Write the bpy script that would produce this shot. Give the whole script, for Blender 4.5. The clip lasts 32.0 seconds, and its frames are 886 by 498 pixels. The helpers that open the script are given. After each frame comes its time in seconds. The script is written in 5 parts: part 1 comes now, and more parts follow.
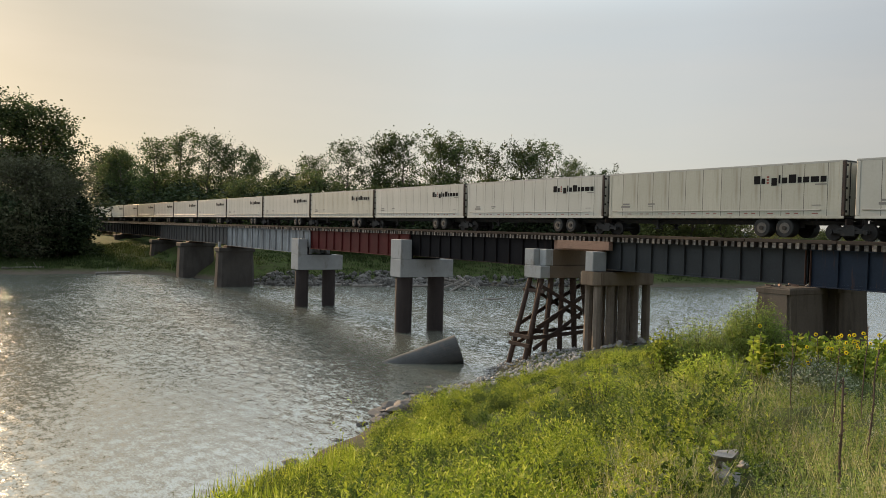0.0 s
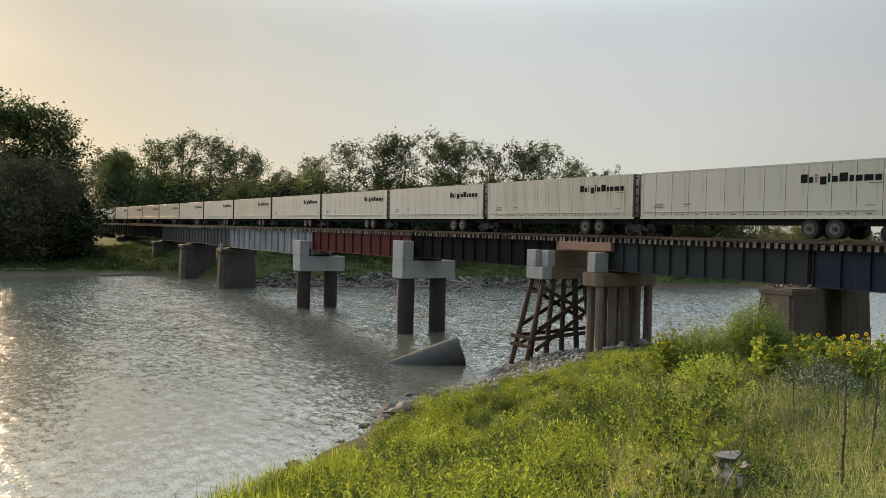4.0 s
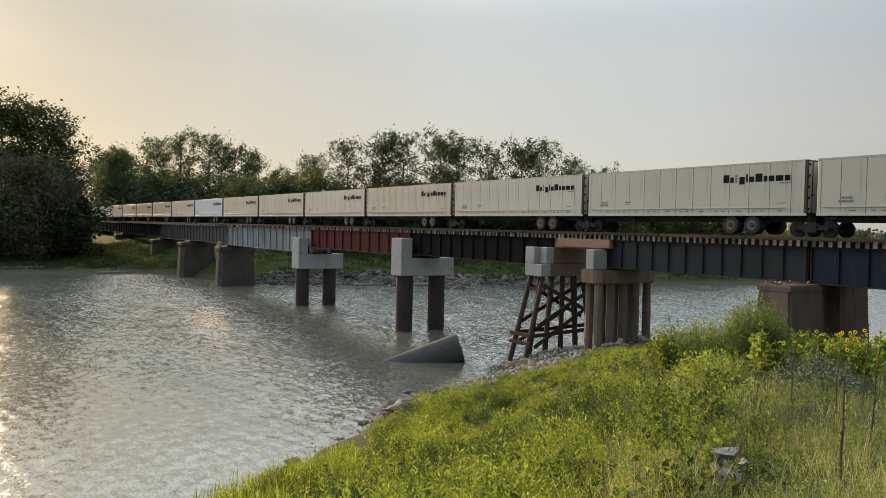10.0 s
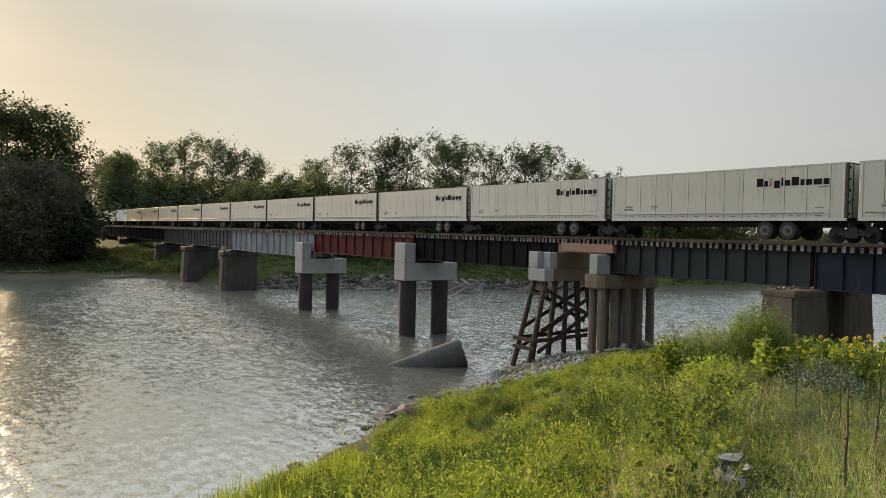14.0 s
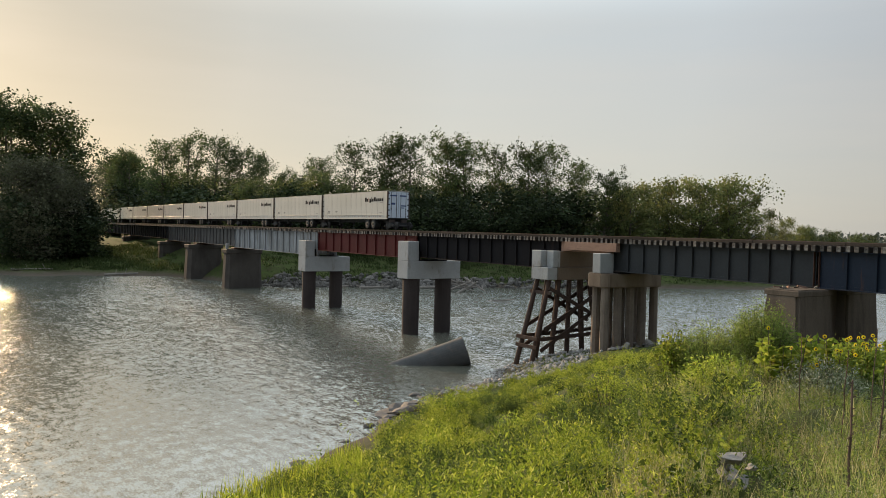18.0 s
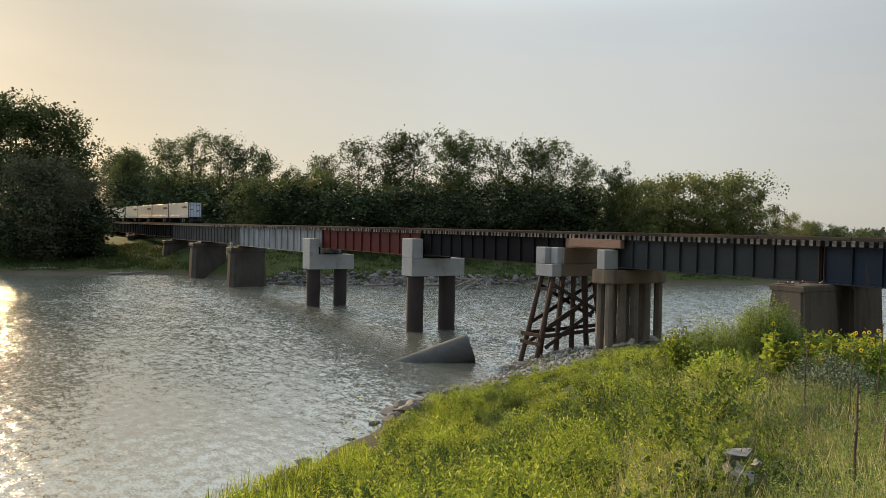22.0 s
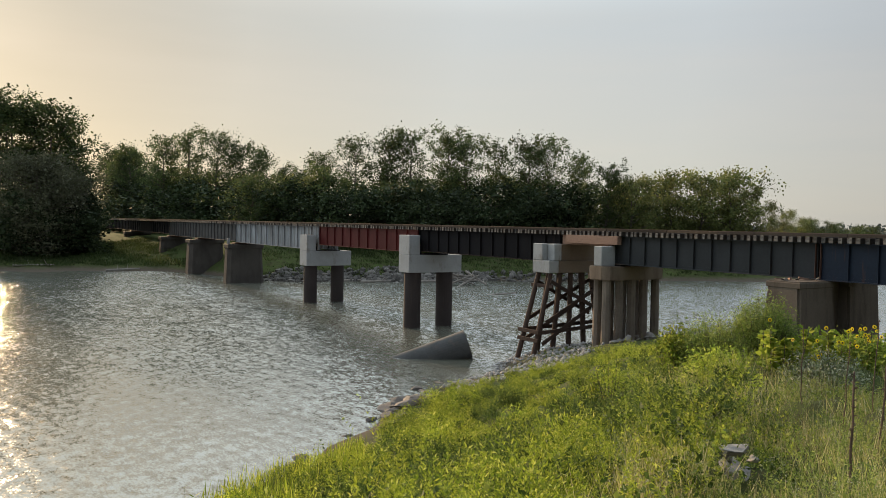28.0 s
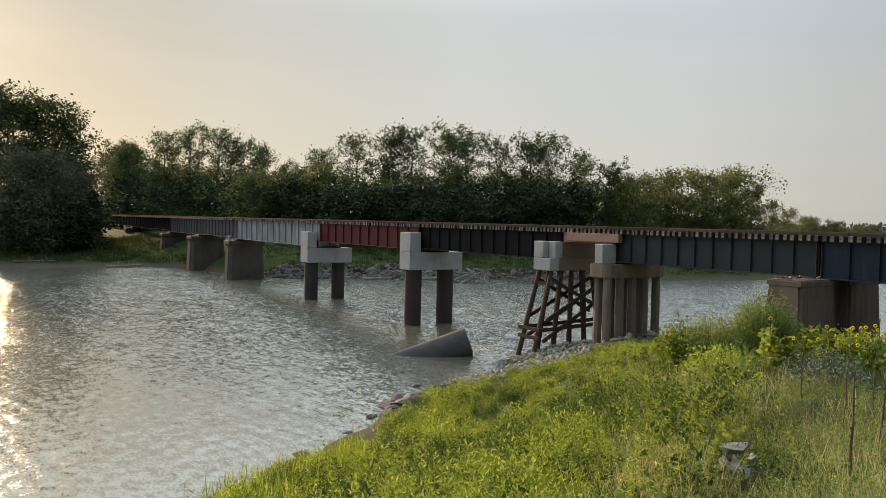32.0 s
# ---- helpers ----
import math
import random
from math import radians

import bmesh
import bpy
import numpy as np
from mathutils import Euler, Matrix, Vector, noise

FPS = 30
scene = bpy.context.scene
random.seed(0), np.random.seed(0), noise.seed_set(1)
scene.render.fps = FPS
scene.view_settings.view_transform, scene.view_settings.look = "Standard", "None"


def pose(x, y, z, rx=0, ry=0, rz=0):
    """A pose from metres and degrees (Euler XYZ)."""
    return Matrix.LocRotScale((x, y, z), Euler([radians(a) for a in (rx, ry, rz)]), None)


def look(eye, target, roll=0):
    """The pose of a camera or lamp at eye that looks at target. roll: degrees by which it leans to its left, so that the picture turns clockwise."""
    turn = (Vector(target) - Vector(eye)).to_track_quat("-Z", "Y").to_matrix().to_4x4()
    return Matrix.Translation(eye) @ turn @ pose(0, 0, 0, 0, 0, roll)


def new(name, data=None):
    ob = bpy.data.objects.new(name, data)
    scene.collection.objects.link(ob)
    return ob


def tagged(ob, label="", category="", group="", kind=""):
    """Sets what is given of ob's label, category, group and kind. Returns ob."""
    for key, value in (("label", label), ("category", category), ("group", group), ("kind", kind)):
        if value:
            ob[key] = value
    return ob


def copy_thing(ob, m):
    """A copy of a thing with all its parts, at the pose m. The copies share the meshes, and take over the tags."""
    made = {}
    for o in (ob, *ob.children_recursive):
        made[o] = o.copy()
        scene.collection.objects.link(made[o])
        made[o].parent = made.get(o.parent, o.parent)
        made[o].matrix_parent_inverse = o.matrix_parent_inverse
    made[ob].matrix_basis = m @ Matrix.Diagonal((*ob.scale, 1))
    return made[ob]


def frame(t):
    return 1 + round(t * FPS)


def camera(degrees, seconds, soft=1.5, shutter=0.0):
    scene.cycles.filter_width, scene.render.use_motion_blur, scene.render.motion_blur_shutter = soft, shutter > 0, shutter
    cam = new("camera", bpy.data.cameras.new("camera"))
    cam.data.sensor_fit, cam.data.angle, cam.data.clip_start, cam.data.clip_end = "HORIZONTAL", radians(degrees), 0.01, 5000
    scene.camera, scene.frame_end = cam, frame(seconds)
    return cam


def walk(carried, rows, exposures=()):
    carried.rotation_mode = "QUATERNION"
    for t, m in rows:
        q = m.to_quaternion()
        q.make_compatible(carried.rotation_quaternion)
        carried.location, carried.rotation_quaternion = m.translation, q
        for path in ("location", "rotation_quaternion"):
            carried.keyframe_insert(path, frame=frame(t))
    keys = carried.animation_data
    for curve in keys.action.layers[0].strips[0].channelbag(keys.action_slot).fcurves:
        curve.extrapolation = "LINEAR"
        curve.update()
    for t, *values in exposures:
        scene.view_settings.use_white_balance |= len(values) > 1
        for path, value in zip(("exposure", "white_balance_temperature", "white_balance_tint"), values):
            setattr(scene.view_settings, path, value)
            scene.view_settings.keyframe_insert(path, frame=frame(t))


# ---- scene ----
FOV = 59.99
EYE = (0.0, 0.0, 9.78)
cam = camera(FOV, 32.0, soft=0.78)


def aim(yaw, pitch, roll):
    """The camera's pose by compass angle from the track's line, tilt and lean."""
    a, b = radians(yaw), radians(pitch)
    way = Vector((math.sin(a) * math.cos(b), math.cos(a) * math.cos(b), math.sin(b)))
    return look(EYE, Vector(EYE) + way * 50, roll)


PATH = [(0, 33.05, -1.47, 1.47), (0.5, 33.02, -1.46, 1.46), (1, 32.98, -1.44, 1.44), (1.5, 32.94, -1.40, 1.42), (2, 32.91, -1.37, 1.40), (2.5, 32.89, -1.36, 1.39), (3, 32.90, -1.37, 1.39), (3.5, 32.91, -1.37, 1.38), (5.5, 32.85, -1.48, 1.33), (6, 32.85, -1.51, 1.33), (6.5, 32.86, -1.54, 1.29), (7, 32.89, -1.57, 1.25), (7.5, 32.92, -1.58, 1.22), (8, 32.96, -1.57, 1.20), (8.5, 32.99, -1.56, 1.20), (9, 33.00, -1.56, 1.23), (9.5, 33.01, -1.58, 1.25), (10, 33.01, -1.58, 1.27), (10.5, 32.99, -1.57, 1.30), (11, 32.95, -1.56, 1.35), (11.5, 32.92, -1.54, 1.38), (12, 32.90, -1.52, 1.38), (12.5, 32.89, -1.49, 1.38), (13, 32.84, -1.40, 1.36), (13.5, 32.79, -1.29, 1.34), (14, 32.76, -1.23, 1.33), (14.5, 32.75, -1.22, 1.33), (16.5, 32.60, -1.33, 1.42), (17, 32.55, -1.34, 1.43), (17.5, 32.52, -1.35, 1.45), (18, 32.52, -1.36, 1.46), (18.5, 32.52, -1.38, 1.45), (19, 32.50, -1.41, 1.42), (19.5, 32.47, -1.43, 1.37), (20, 32.44, -1.46, 1.34), (20.5, 32.40, -1.51, 1.30), (21, 32.33, -1.56, 1.25), (21.5, 32.26, -1.56, 1.19), (22, 32.22, -1.57, 1.14), (22.5, 32.22, -1.60, 1.08), (23, 32.24, -1.65, 1.05), (23.5, 32.29, -1.70, 1.05), (24, 32.34, -1.72, 1.07), (24.5, 32.36, -1.75, 1.10), (25, 32.38, -1.79, 1.10), (25.5, 32.38, -1.82, 1.07), (27.5, 32.43, -1.84, 1.11), (28, 32.44, -1.83, 1.15), (28.5, 32.44, -1.83, 1.20), (29, 32.43, -1.87, 1.24), (29.5, 32.43, -1.94, 1.26), (30, 32.42, -2.00, 1.29), (30.5, 32.42, -2.02, 1.33), (31, 32.40, -2.02, 1.35), (31.5, 32.39, -2.02, 1.34), (32, 32.38, -2.03, 1.33)]
walk(cam, [(t, aim(y, p, r)) for t, y, p, r in PATH], exposures=[(0, 0.0), (32, 0.0)])

# ---- light: low hazy evening sun up the river, along the track ----
SUN_AZ, SUN_EL = radians(-2.6), radians(13.5)
HAZE_AZ, HAZE_EL = radians(-4.0), radians(13.5)     # the warm heart of the haze, placed to fit the camera's view
world = bpy.data.worlds.new("evening_sky")
scene.world = world
world.use_nodes = True
wn, wl = world.node_tree.nodes, world.node_tree.links
wn.clear()
sky = wn.new("ShaderNodeTexSky")
sky.sky_type, sky.sun_disc = "NISHITA", False
sky.sun_elevation, sky.sun_rotation = SUN_EL, SUN_AZ
sky.air_density, sky.dust_density, sky.ozone_density, sky.altitude = 1.0, 1.2, 2.0, 100
# thick evening haze in front of the clear sky: warm towards the sun, cool away from it
geo = wn.new("ShaderNodeTexCoord")
toward = wn.new("ShaderNodeVectorMath")
toward.operation = "DOT_PRODUCT"
toward.inputs[1].default_value = (math.sin(HAZE_AZ) * math.cos(HAZE_EL), math.cos(HAZE_AZ) * math.cos(HAZE_EL), math.sin(HAZE_EL))
wl.new(geo.outputs["Generated"], toward.inputs[0])
hue = wn.new("ShaderNodeValToRGB")
stops = [(0.0, (0.19, 0.21, 0.235)), (0.34, (0.45, 0.468, 0.485)), (0.6, (0.585, 0.603, 0.60)), (0.8, (0.615, 0.622, 0.595)), (0.93, (0.57, 0.54, 0.47)), (0.985, (0.47, 0.415, 0.32)), (1.0, (0.50, 0.43, 0.32))]
while len(hue.color_ramp.elements) < len(stops):
    hue.color_ramp.elements.new(0.5)
for el, (p, c) in zip(hue.color_ramp.elements, stops):
    el.position, el.color = p, (*c, 1)
wl.new(toward.outputs["Value"], hue.inputs[0])
haze = wn.new("ShaderNodeBackground")
# the sky above the camera's view is raised to brighten water and banks
part_z = wn.new("ShaderNodeSeparateXYZ")
wl.new(geo.outputs["Generated"], part_z.inputs[0])
lift = wn.new("ShaderNodeMapRange")
lift.interpolation_type = "SMOOTHSTEP"
lift.inputs[1].default_value, lift.inputs[2].default_value, lift.inputs[3].default_value, lift.inputs[4].default_value = 0.25, 0.43, 0.96, 2.5
wl.new(part_z.outputs[2], lift.inputs[0])
wl.new(lift.outputs[0], haze.inputs["Strength"])
streak_map = wn.new("ShaderNodeMapping")
streak_map.inputs["Scale"].default_value = (1.2, 1.2, 9.0)
wl.new(geo.outputs["Generated"], streak_map.inputs[0])
cloud = wn.new("ShaderNodeTexNoise")
cloud.inputs["Scale"].default_value, cloud.inputs["Detail"].default_value, cloud.inputs["Roughness"].default_value = 1.6, 5, 0.55
wl.new(streak_map.outputs[0], cloud.inputs["Vector"])
veil = wn.new("ShaderNodeMapRange")
veil.inputs[1].default_value, veil.inputs[2].default_value, veil.inputs[3].default_value, veil.inputs[4].default_value = 0.35, 0.7, 0.0, 0.16
wl.new(cloud.outputs[0], veil.inputs[0])
tinted = wn.new("ShaderNodeMix")
tinted.data_type = "RGBA"
tinted.inputs[7].default_value = (0.80, 0.70, 0.60, 1)
wl.new(veil.outputs[0], tinted.inputs[0])
wl.new(hue.outputs[0], tinted.inputs[6])
# the haze is creamier low down
low = wn.new("ShaderNodeMapRange")
low.inputs[1].default_value, low.inputs[2].default_value, low.inputs[3].default_value, low.inputs[4].default_value = 0.03, 0.24, 0.75, 0.0
wl.new(part_z.outputs[2], low.inputs[0])
cream = wn.new("ShaderNodeMix")
cream.data_type, cream.blend_type = "RGBA", "MULTIPLY"
cream.inputs[7].default_value = (1.06, 0.98, 0.84, 1)
wl.new(low.outputs[0], cream.inputs[0])
wl.new(tinted.outputs[2], cream.inputs[6])
# and bluer high up
high = wn.new("ShaderNodeMapRange")
high.inputs[1].default_value, high.inputs[2].default_value = 0.20, 0.40
wl.new(part_z.outputs[2], high.inputs[0])
blue = wn.new("ShaderNodeMix")
blue.data_type, blue.blend_type = "RGBA", "MULTIPLY"
blue.inputs[7].default_value = (0.88, 1.0, 1.10, 1)
wl.new(high.outputs[0], blue.inputs[0])
wl.new(cream.outputs[2], blue.inputs[6])
wl.new(blue.outputs[2], haze.inputs[0])
back = wn.new("ShaderNodeBackground")
back.inputs["Strength"].default_value = 0.012
total = wn.new("ShaderNodeAddShader")
wout = wn.new("ShaderNodeOutputWorld")
wl.new(sky.outputs[0], back.inputs[0])
wl.new(back.outputs[0], total.inputs[0])
wl.new(haze.outputs[0], total.inputs[1])
wl.new(total.outputs[0], wout.inputs[0])
sun = new("sun", bpy.data.lights.new("sun", "SUN"))
sun.data.energy, sun.data.angle, sun.data.color = 6.4, radians(1.5), (1.0, 0.69, 0.40)
sun.matrix_world = look((math.sin(SUN_AZ) * 90, math.cos(SUN_AZ) * 90, math.tan(SUN_EL) * 90), (0, 0, 0))


# ---- materials ----
def nodes_of(name):
    m = bpy.data.materials.new(name)
    m.use_nodes = True
    n, l = m.node_tree.nodes, m.node_tree.links
    return m, n, l, n["Principled BSDF"]


def ramp(n, l, fac, stops):
    r = n.new("ShaderNodeValToRGB")
    e = r.color_ramp.elements
    while len(e) < len(stops):
        e.new(0.5)
    for el, (p, c) in zip(e, stops):
        el.position, el.color = p, (*c, 1) if len(c) == 3 else c
    l.new(fac, r.inputs[0])
    return r.outputs[0]


def noise_tex(n, l, scale, detail=6, vec=None, rough=0.6, stretch=None):
    t = n.new("ShaderNodeTexNoise")
    t.inputs["Scale"].default_value, t.inputs["Detail"].default_value, t.inputs["Roughness"].default_value = scale, detail, rough
    co = vec
    if co is None:
        co = n.new("ShaderNodeTexCoord").outputs["Object"]
    if stretch:
        mp = n.new("ShaderNodeMapping")
        mp.inputs["Scale"].default_value = stretch
        l.new(co, mp.inputs[0])
        co = mp.outputs[0]
    l.new(co, t.inputs["Vector"])
    return t.outputs[0]


def mix(n, l, fac, a, b, how="MIX"):
    x = n.new("ShaderNodeMix")
    x.data_type, x.blend_type = "RGBA", how
    for sock, v in ((x.inputs[0], fac), (x.inputs[6], a), (x.inputs[7], b)):
        if isinstance(v, (int, float)):
            sock.default_value = v
        elif isinstance(v, tuple):
            sock.default_value = (*v, 1)
        else:
            l.new(v, sock)
    return x.outputs[2]


def bump_to(n, l, bsdf, height, strength, dist=0.02):
    b = n.new("ShaderNodeBump")
    b.inputs["Strength"].default_value, b.inputs["Distance"].default_value = strength, dist
    l.new(height, b.inputs["Height"])
    l.new(b.outputs[0], bsdf.inputs["Normal"])


def surface(name, light, dark, stain=None, rough=0.7, metal=0.0, coarse=0.6, fine=9.0, bump=0.3, streak=(1, 1, 1), stain_at=(0.55, 0.75), vary=0.0, world_co=False, spec=0.5):
    """A weathered surface: two scales of grain and, if given, stains running along one axis."""
    m, n, l, b = nodes_of(name)
    co = n.new("ShaderNodeNewGeometry").outputs["Position"] if world_co else None
    big = noise_tex(n, l, coarse, 5, co)
    small = noise_tex(n, l, fine, 8, co)
    col = mix(n, l, ramp(n, l, big, [(0.3, (0, 0, 0)), (0.7, (1, 1, 1))]), dark, light)
    col = mix(n, l, 0.35, col, ramp(n, l, small, [(0.3, dark), (0.7, light)]))
    if stain:
        run = noise_tex(n, l, coarse * 1.7, 7, co, 0.65, streak)
        col = mix(n, l, ramp(n, l, run, [(stain_at[0], (0, 0, 0)), (stain_at[1], (1, 1, 1))]), col, stain)
    if vary:
        info = n.new("ShaderNodeObjectInfo")
        hs = n.new("ShaderNodeHueSaturation")
        mr = n.new("ShaderNodeMapRange")
        mr.inputs[3].default_value, mr.inputs[4].default_value = 1 - vary, 1 + vary
        l.new(info.outputs["Random"], mr.inputs[0])
        l.new(mr.outputs[0], hs.inputs["Value"])
        l.new(col, hs.inputs["Color"])
        col = hs.outputs[0]
    l.new(col, b.inputs["Base Color"])
    b.inputs["Roughness"].default_value, b.inputs["Metallic"].default_value = rough, metal
    if bump:
        bump_to(n, l, b, small, bump)
    b.inputs["Specular IOR Level"].default_value = spec
    return m


def foliage(name, stops, glow=0.35, rough=0.6, patchy=0.45, own_shade=False):
    """Leaves, each island with its own shade, letting some light through."""
    m, n, l, b = nodes_of(name)
    g = n.new("ShaderNodeNewGeometry")
    patch = noise_tex(n, l, patchy, 3, g.outputs["Position"])
    col = ramp(n, l, g.outputs["Random Per Island"], stops)
    hs = n.new("ShaderNodeHueSaturation")
    mr = n.new("ShaderNodeMapRange")
    mr.inputs[1].default_value, mr.inputs[2].default_value, mr.inputs[3].default_value, mr.inputs[4].default_value = 0.3, 0.7, 0.55, 1.4
    tint = n.new("ShaderNodeMapRange")
    tint.inputs[1].default_value, tint.inputs[2].default_value, tint.inputs[3].default_value, tint.inputs[4].default_value = 0.3, 0.7, 0.512, 0.488
    l.new(noise_tex(n, l, 0.8, 2, g.outputs["Position"]), tint.inputs[0])
    l.new(tint.outputs[0], hs.inputs["Hue"])
    l.new(patch, mr.inputs[0])
    own = n.new("ShaderNodeMapRange")
    own.inputs[3].default_value, own.inputs[4].default_value = 0.72, 1.3
    l.new(n.new("ShaderNodeObjectInfo").outputs["Random"], own.inputs[0])
    both = n.new("ShaderNodeMath")
    both.operation = "MULTIPLY"
    l.new(mr.outputs[0], both.inputs[0])
    if own_shade:
        l.new(own.outputs[0], both.inputs[1])
    else:
        both.inputs[1].default_value = 1.0
    l.new(both.outputs[0], hs.inputs["Value"])
    l.new(col, hs.inputs["Color"])
    l.new(hs.outputs[0], b.inputs["Base Color"])
    b.inputs["Roughness"].default_value = rough
    b.inputs["Specular IOR Level"].default_value = 0.12
    tr = n.new("ShaderNodeBsdfTranslucent")
    l.new(hs.outputs[0], tr.inputs[0])
    mx = n.new("ShaderNodeMixShader")
    mx.inputs[0].default_value = glow
    l.new(b.outputs[0], mx.inputs[1])
    l.new(tr.outputs[0], mx.inputs[2])
    l.new(mx.outputs[0], n["Material Output"].inputs[0])
    return m


CONCRETE = surface("new_concrete", (0.36, 0.365, 0.36), (0.27, 0.27, 0.265), (0.17, 0.14, 0.11), 0.85, coarse=0.8, streak=(1.1, 1.1, 0.45), stain_at=(0.56, 0.8), spec=0.15)
OLD_CONCRETE = surface("old_concrete", (0.098, 0.085, 0.072), (0.058, 0.05, 0.043), (0.055, 0.046, 0.04), 0.9, coarse=0.35, streak=(1.2, 1.2, 0.4), stain_at=(0.45, 0.7), bump=0.6, spec=0.15)
TAN_CONCRETE = surface("tan_concrete", (0.21, 0.158, 0.112), (0.135, 0.10, 0.072), (0.08, 0.05, 0.035), 0.9, coarse=0.35, streak=(1.6, 1.6, 0.3), stain_at=(0.5, 0.75), bump=0.6)
BROWN_CONCRETE = surface("brown_stained_concrete", (0.165, 0.130, 0.102), (0.10, 0.08, 0.063), (0.05, 0.038, 0.03), 0.92, coarse=0.35, streak=(1.6, 1.6, 0.3), stain_at=(0.5, 0.75), bump=0.6, spec=0.15)
COLUMN = surface("column_steel_shell", (0.054, 0.043, 0.039), (0.033, 0.026, 0.024), (0.12, 0.095, 0.08), 0.8, coarse=0.5, streak=(3, 3, 0.2), stain_at=(0.6, 0.85), spec=0.15)
PILE = surface("pile_concrete", (0.22, 0.175, 0.14), (0.115, 0.092, 0.075), (0.25, 0.21, 0.165), 0.9, coarse=0.9, streak=(3, 3, 0.15), stain_at=(0.55, 0.8), spec=0.15)
TIMBER = surface("creosoted_timber", (0.085, 0.056, 0.043), (0.038, 0.027, 0.023), (0.15, 0.105, 0.075), 0.85, coarse=1.2, streak=(3, 3, 0.2), stain_at=(0.6, 0.85), bump=0.6, spec=0.15)
TIMBER_LIGHT = surface("pale_timber", (0.30, 0.185, 0.13), (0.19, 0.11, 0.08), (0.10, 0.06, 0.04), 0.85, coarse=1.0, streak=(3, 0.3, 3), bump=0.5)
TIE_WOOD = surface("tie_wood", (0.060, 0.048, 0.040), (0.034, 0.028, 0.024), (0.09, 0.07, 0.05), 0.95, coarse=2.0, fine=20, vary=0.3, spec=0.15)
TIE_END = surface("bleached_tie_end", (0.22, 0.195, 0.17), (0.09, 0.078, 0.065), (0.05, 0.04, 0.034), 0.9, coarse=3.0, fine=20, vary=0.6, stain_at=(0.45, 0.62))
GUARD_WOOD = surface("guard_timber", (0.065, 0.05, 0.04), (0.032, 0.025, 0.021), (0.11, 0.075, 0.05), 0.95, coarse=0.3, streak=(3, 0.2, 3), vary=0.35, spec=0.15)
STEEL_GREY = surface("grey_blue_paint", (0.042, 0.045, 0.048), (0.027, 0.029, 0.031), (0.10, 0.05, 0.03), 0.55, coarse=0.5, streak=(3, 3, 0.2), stain_at=(0.62, 0.85), bump=0.15, spec=0.15)
STEEL_NAVY = surface("navy_paint", (0.022, 0.032, 0.052), (0.014, 0.019, 0.029), (0.10, 0.045, 0.025), 0.5, coarse=0.5, streak=(3, 3, 0.3), stain_at=(0.55, 0.75), bump=0.15, spec=0.15)
STEEL_BLACK = surface("black_paint", (0.012, 0.011, 0.012), (0.007, 0.006, 0.007), (0.03, 0.02, 0.017), 0.85, coarse=0.5, streak=(3, 3, 0.2), stain_at=(0.6, 0.85), bump=0.15, spec=0.15)
STEEL_RED = surface("red_paint", (0.112, 0.022, 0.020), (0.062, 0.014, 0.013), (0.10, 0.04, 0.03), 0.5, coarse=0.4, streak=(3, 3, 0.2), stain_at=(0.62, 0.85), bump=0.1, spec=0.15)
STEEL_WHITE = surface("faded_silver_paint", (0.33, 0.345, 0.36), (0.18, 0.19, 0.20), (0.08, 0.07, 0.06), 0.7, coarse=0.5, streak=(4, 4, 0.25), stain_at=(0.42, 0.66), bump=0.1)
STEEL_DULL = surface("dull_grey_paint", (0.11, 0.105, 0.10), (0.055, 0.052, 0.05), (0.07, 0.045, 0.035), 0.75, coarse=0.6, streak=(4, 4, 0.15), bump=0.1, spec=0.15)
DARK_RUST = surface("dark_rusty_steel", (0.055, 0.034, 0.026), (0.028, 0.019, 0.016), (0.10, 0.055, 0.035), 0.8, coarse=2, bump=0.4)
RUST = surface("rusty_steel", (0.11, 0.048, 0.03), (0.05, 0.026, 0.019), (0.16, 0.08, 0.045), 0.8, coarse=2, bump=0.4)
RAIL = surface("rail_steel", (0.14, 0.09, 0.065), (0.07, 0.05, 0.04), None, 0.5, 0.5)
PANEL = surface("trailer_white", (0.53, 0.508, 0.455), (0.44, 0.418, 0.36), (0.27, 0.225, 0.165), 0.6, spec=0.25, coarse=0.5, streak=(3.5, 3.5, 0.15), stain_at=(0.54, 0.9), bump=0.04, vary=0.05)
PANEL_CREAM = surface("trailer_cream", (0.51, 0.485, 0.415), (0.41, 0.385, 0.31), (0.22, 0.175, 0.12), 0.6, spec=0.25, coarse=0.5, streak=(3.5, 3.5, 0.15), stain_at=(0.5, 0.85), bump=0.04, vary=0.05)
PANEL_BLUE = surface("trailer_cool_white", (0.56, 0.61, 0.68), (0.51, 0.555, 0.62), (0.46, 0.46, 0.46), 0.4, coarse=0.35, streak=(2.5, 2.5, 0.2), stain_at=(0.7, 0.98), bump=0.03, vary=0.03)
RIB = surface("seam_grey", (0.13, 0.12, 0.10), (0.065, 0.058, 0.048), None, 0.6)
TRIM = surface("aluminium_trim", (0.44, 0.43, 0.40), (0.30, 0.29, 0.26), (0.22, 0.18, 0.13), 0.5, 0.3, coarse=0.6)
BLACK_INK = surface("black_lettering", (0.013, 0.013, 0.014), (0.009, 0.009, 0.010), None, 0.9, bump=0, spec=0.1)
GREY_INK = surface("grey_lettering", (0.20, 0.19, 0.18), (0.14, 0.13, 0.12), None, 0.6, bump=0)
RED_INK = surface("red_marks", (0.28, 0.05, 0.035), (0.17, 0.04, 0.03), None, 0.5, bump=0)
BLUE_INK = surface("blue_marks", (0.05, 0.08, 0.22), (0.04, 0.06, 0.15), None, 0.5, bump=0)
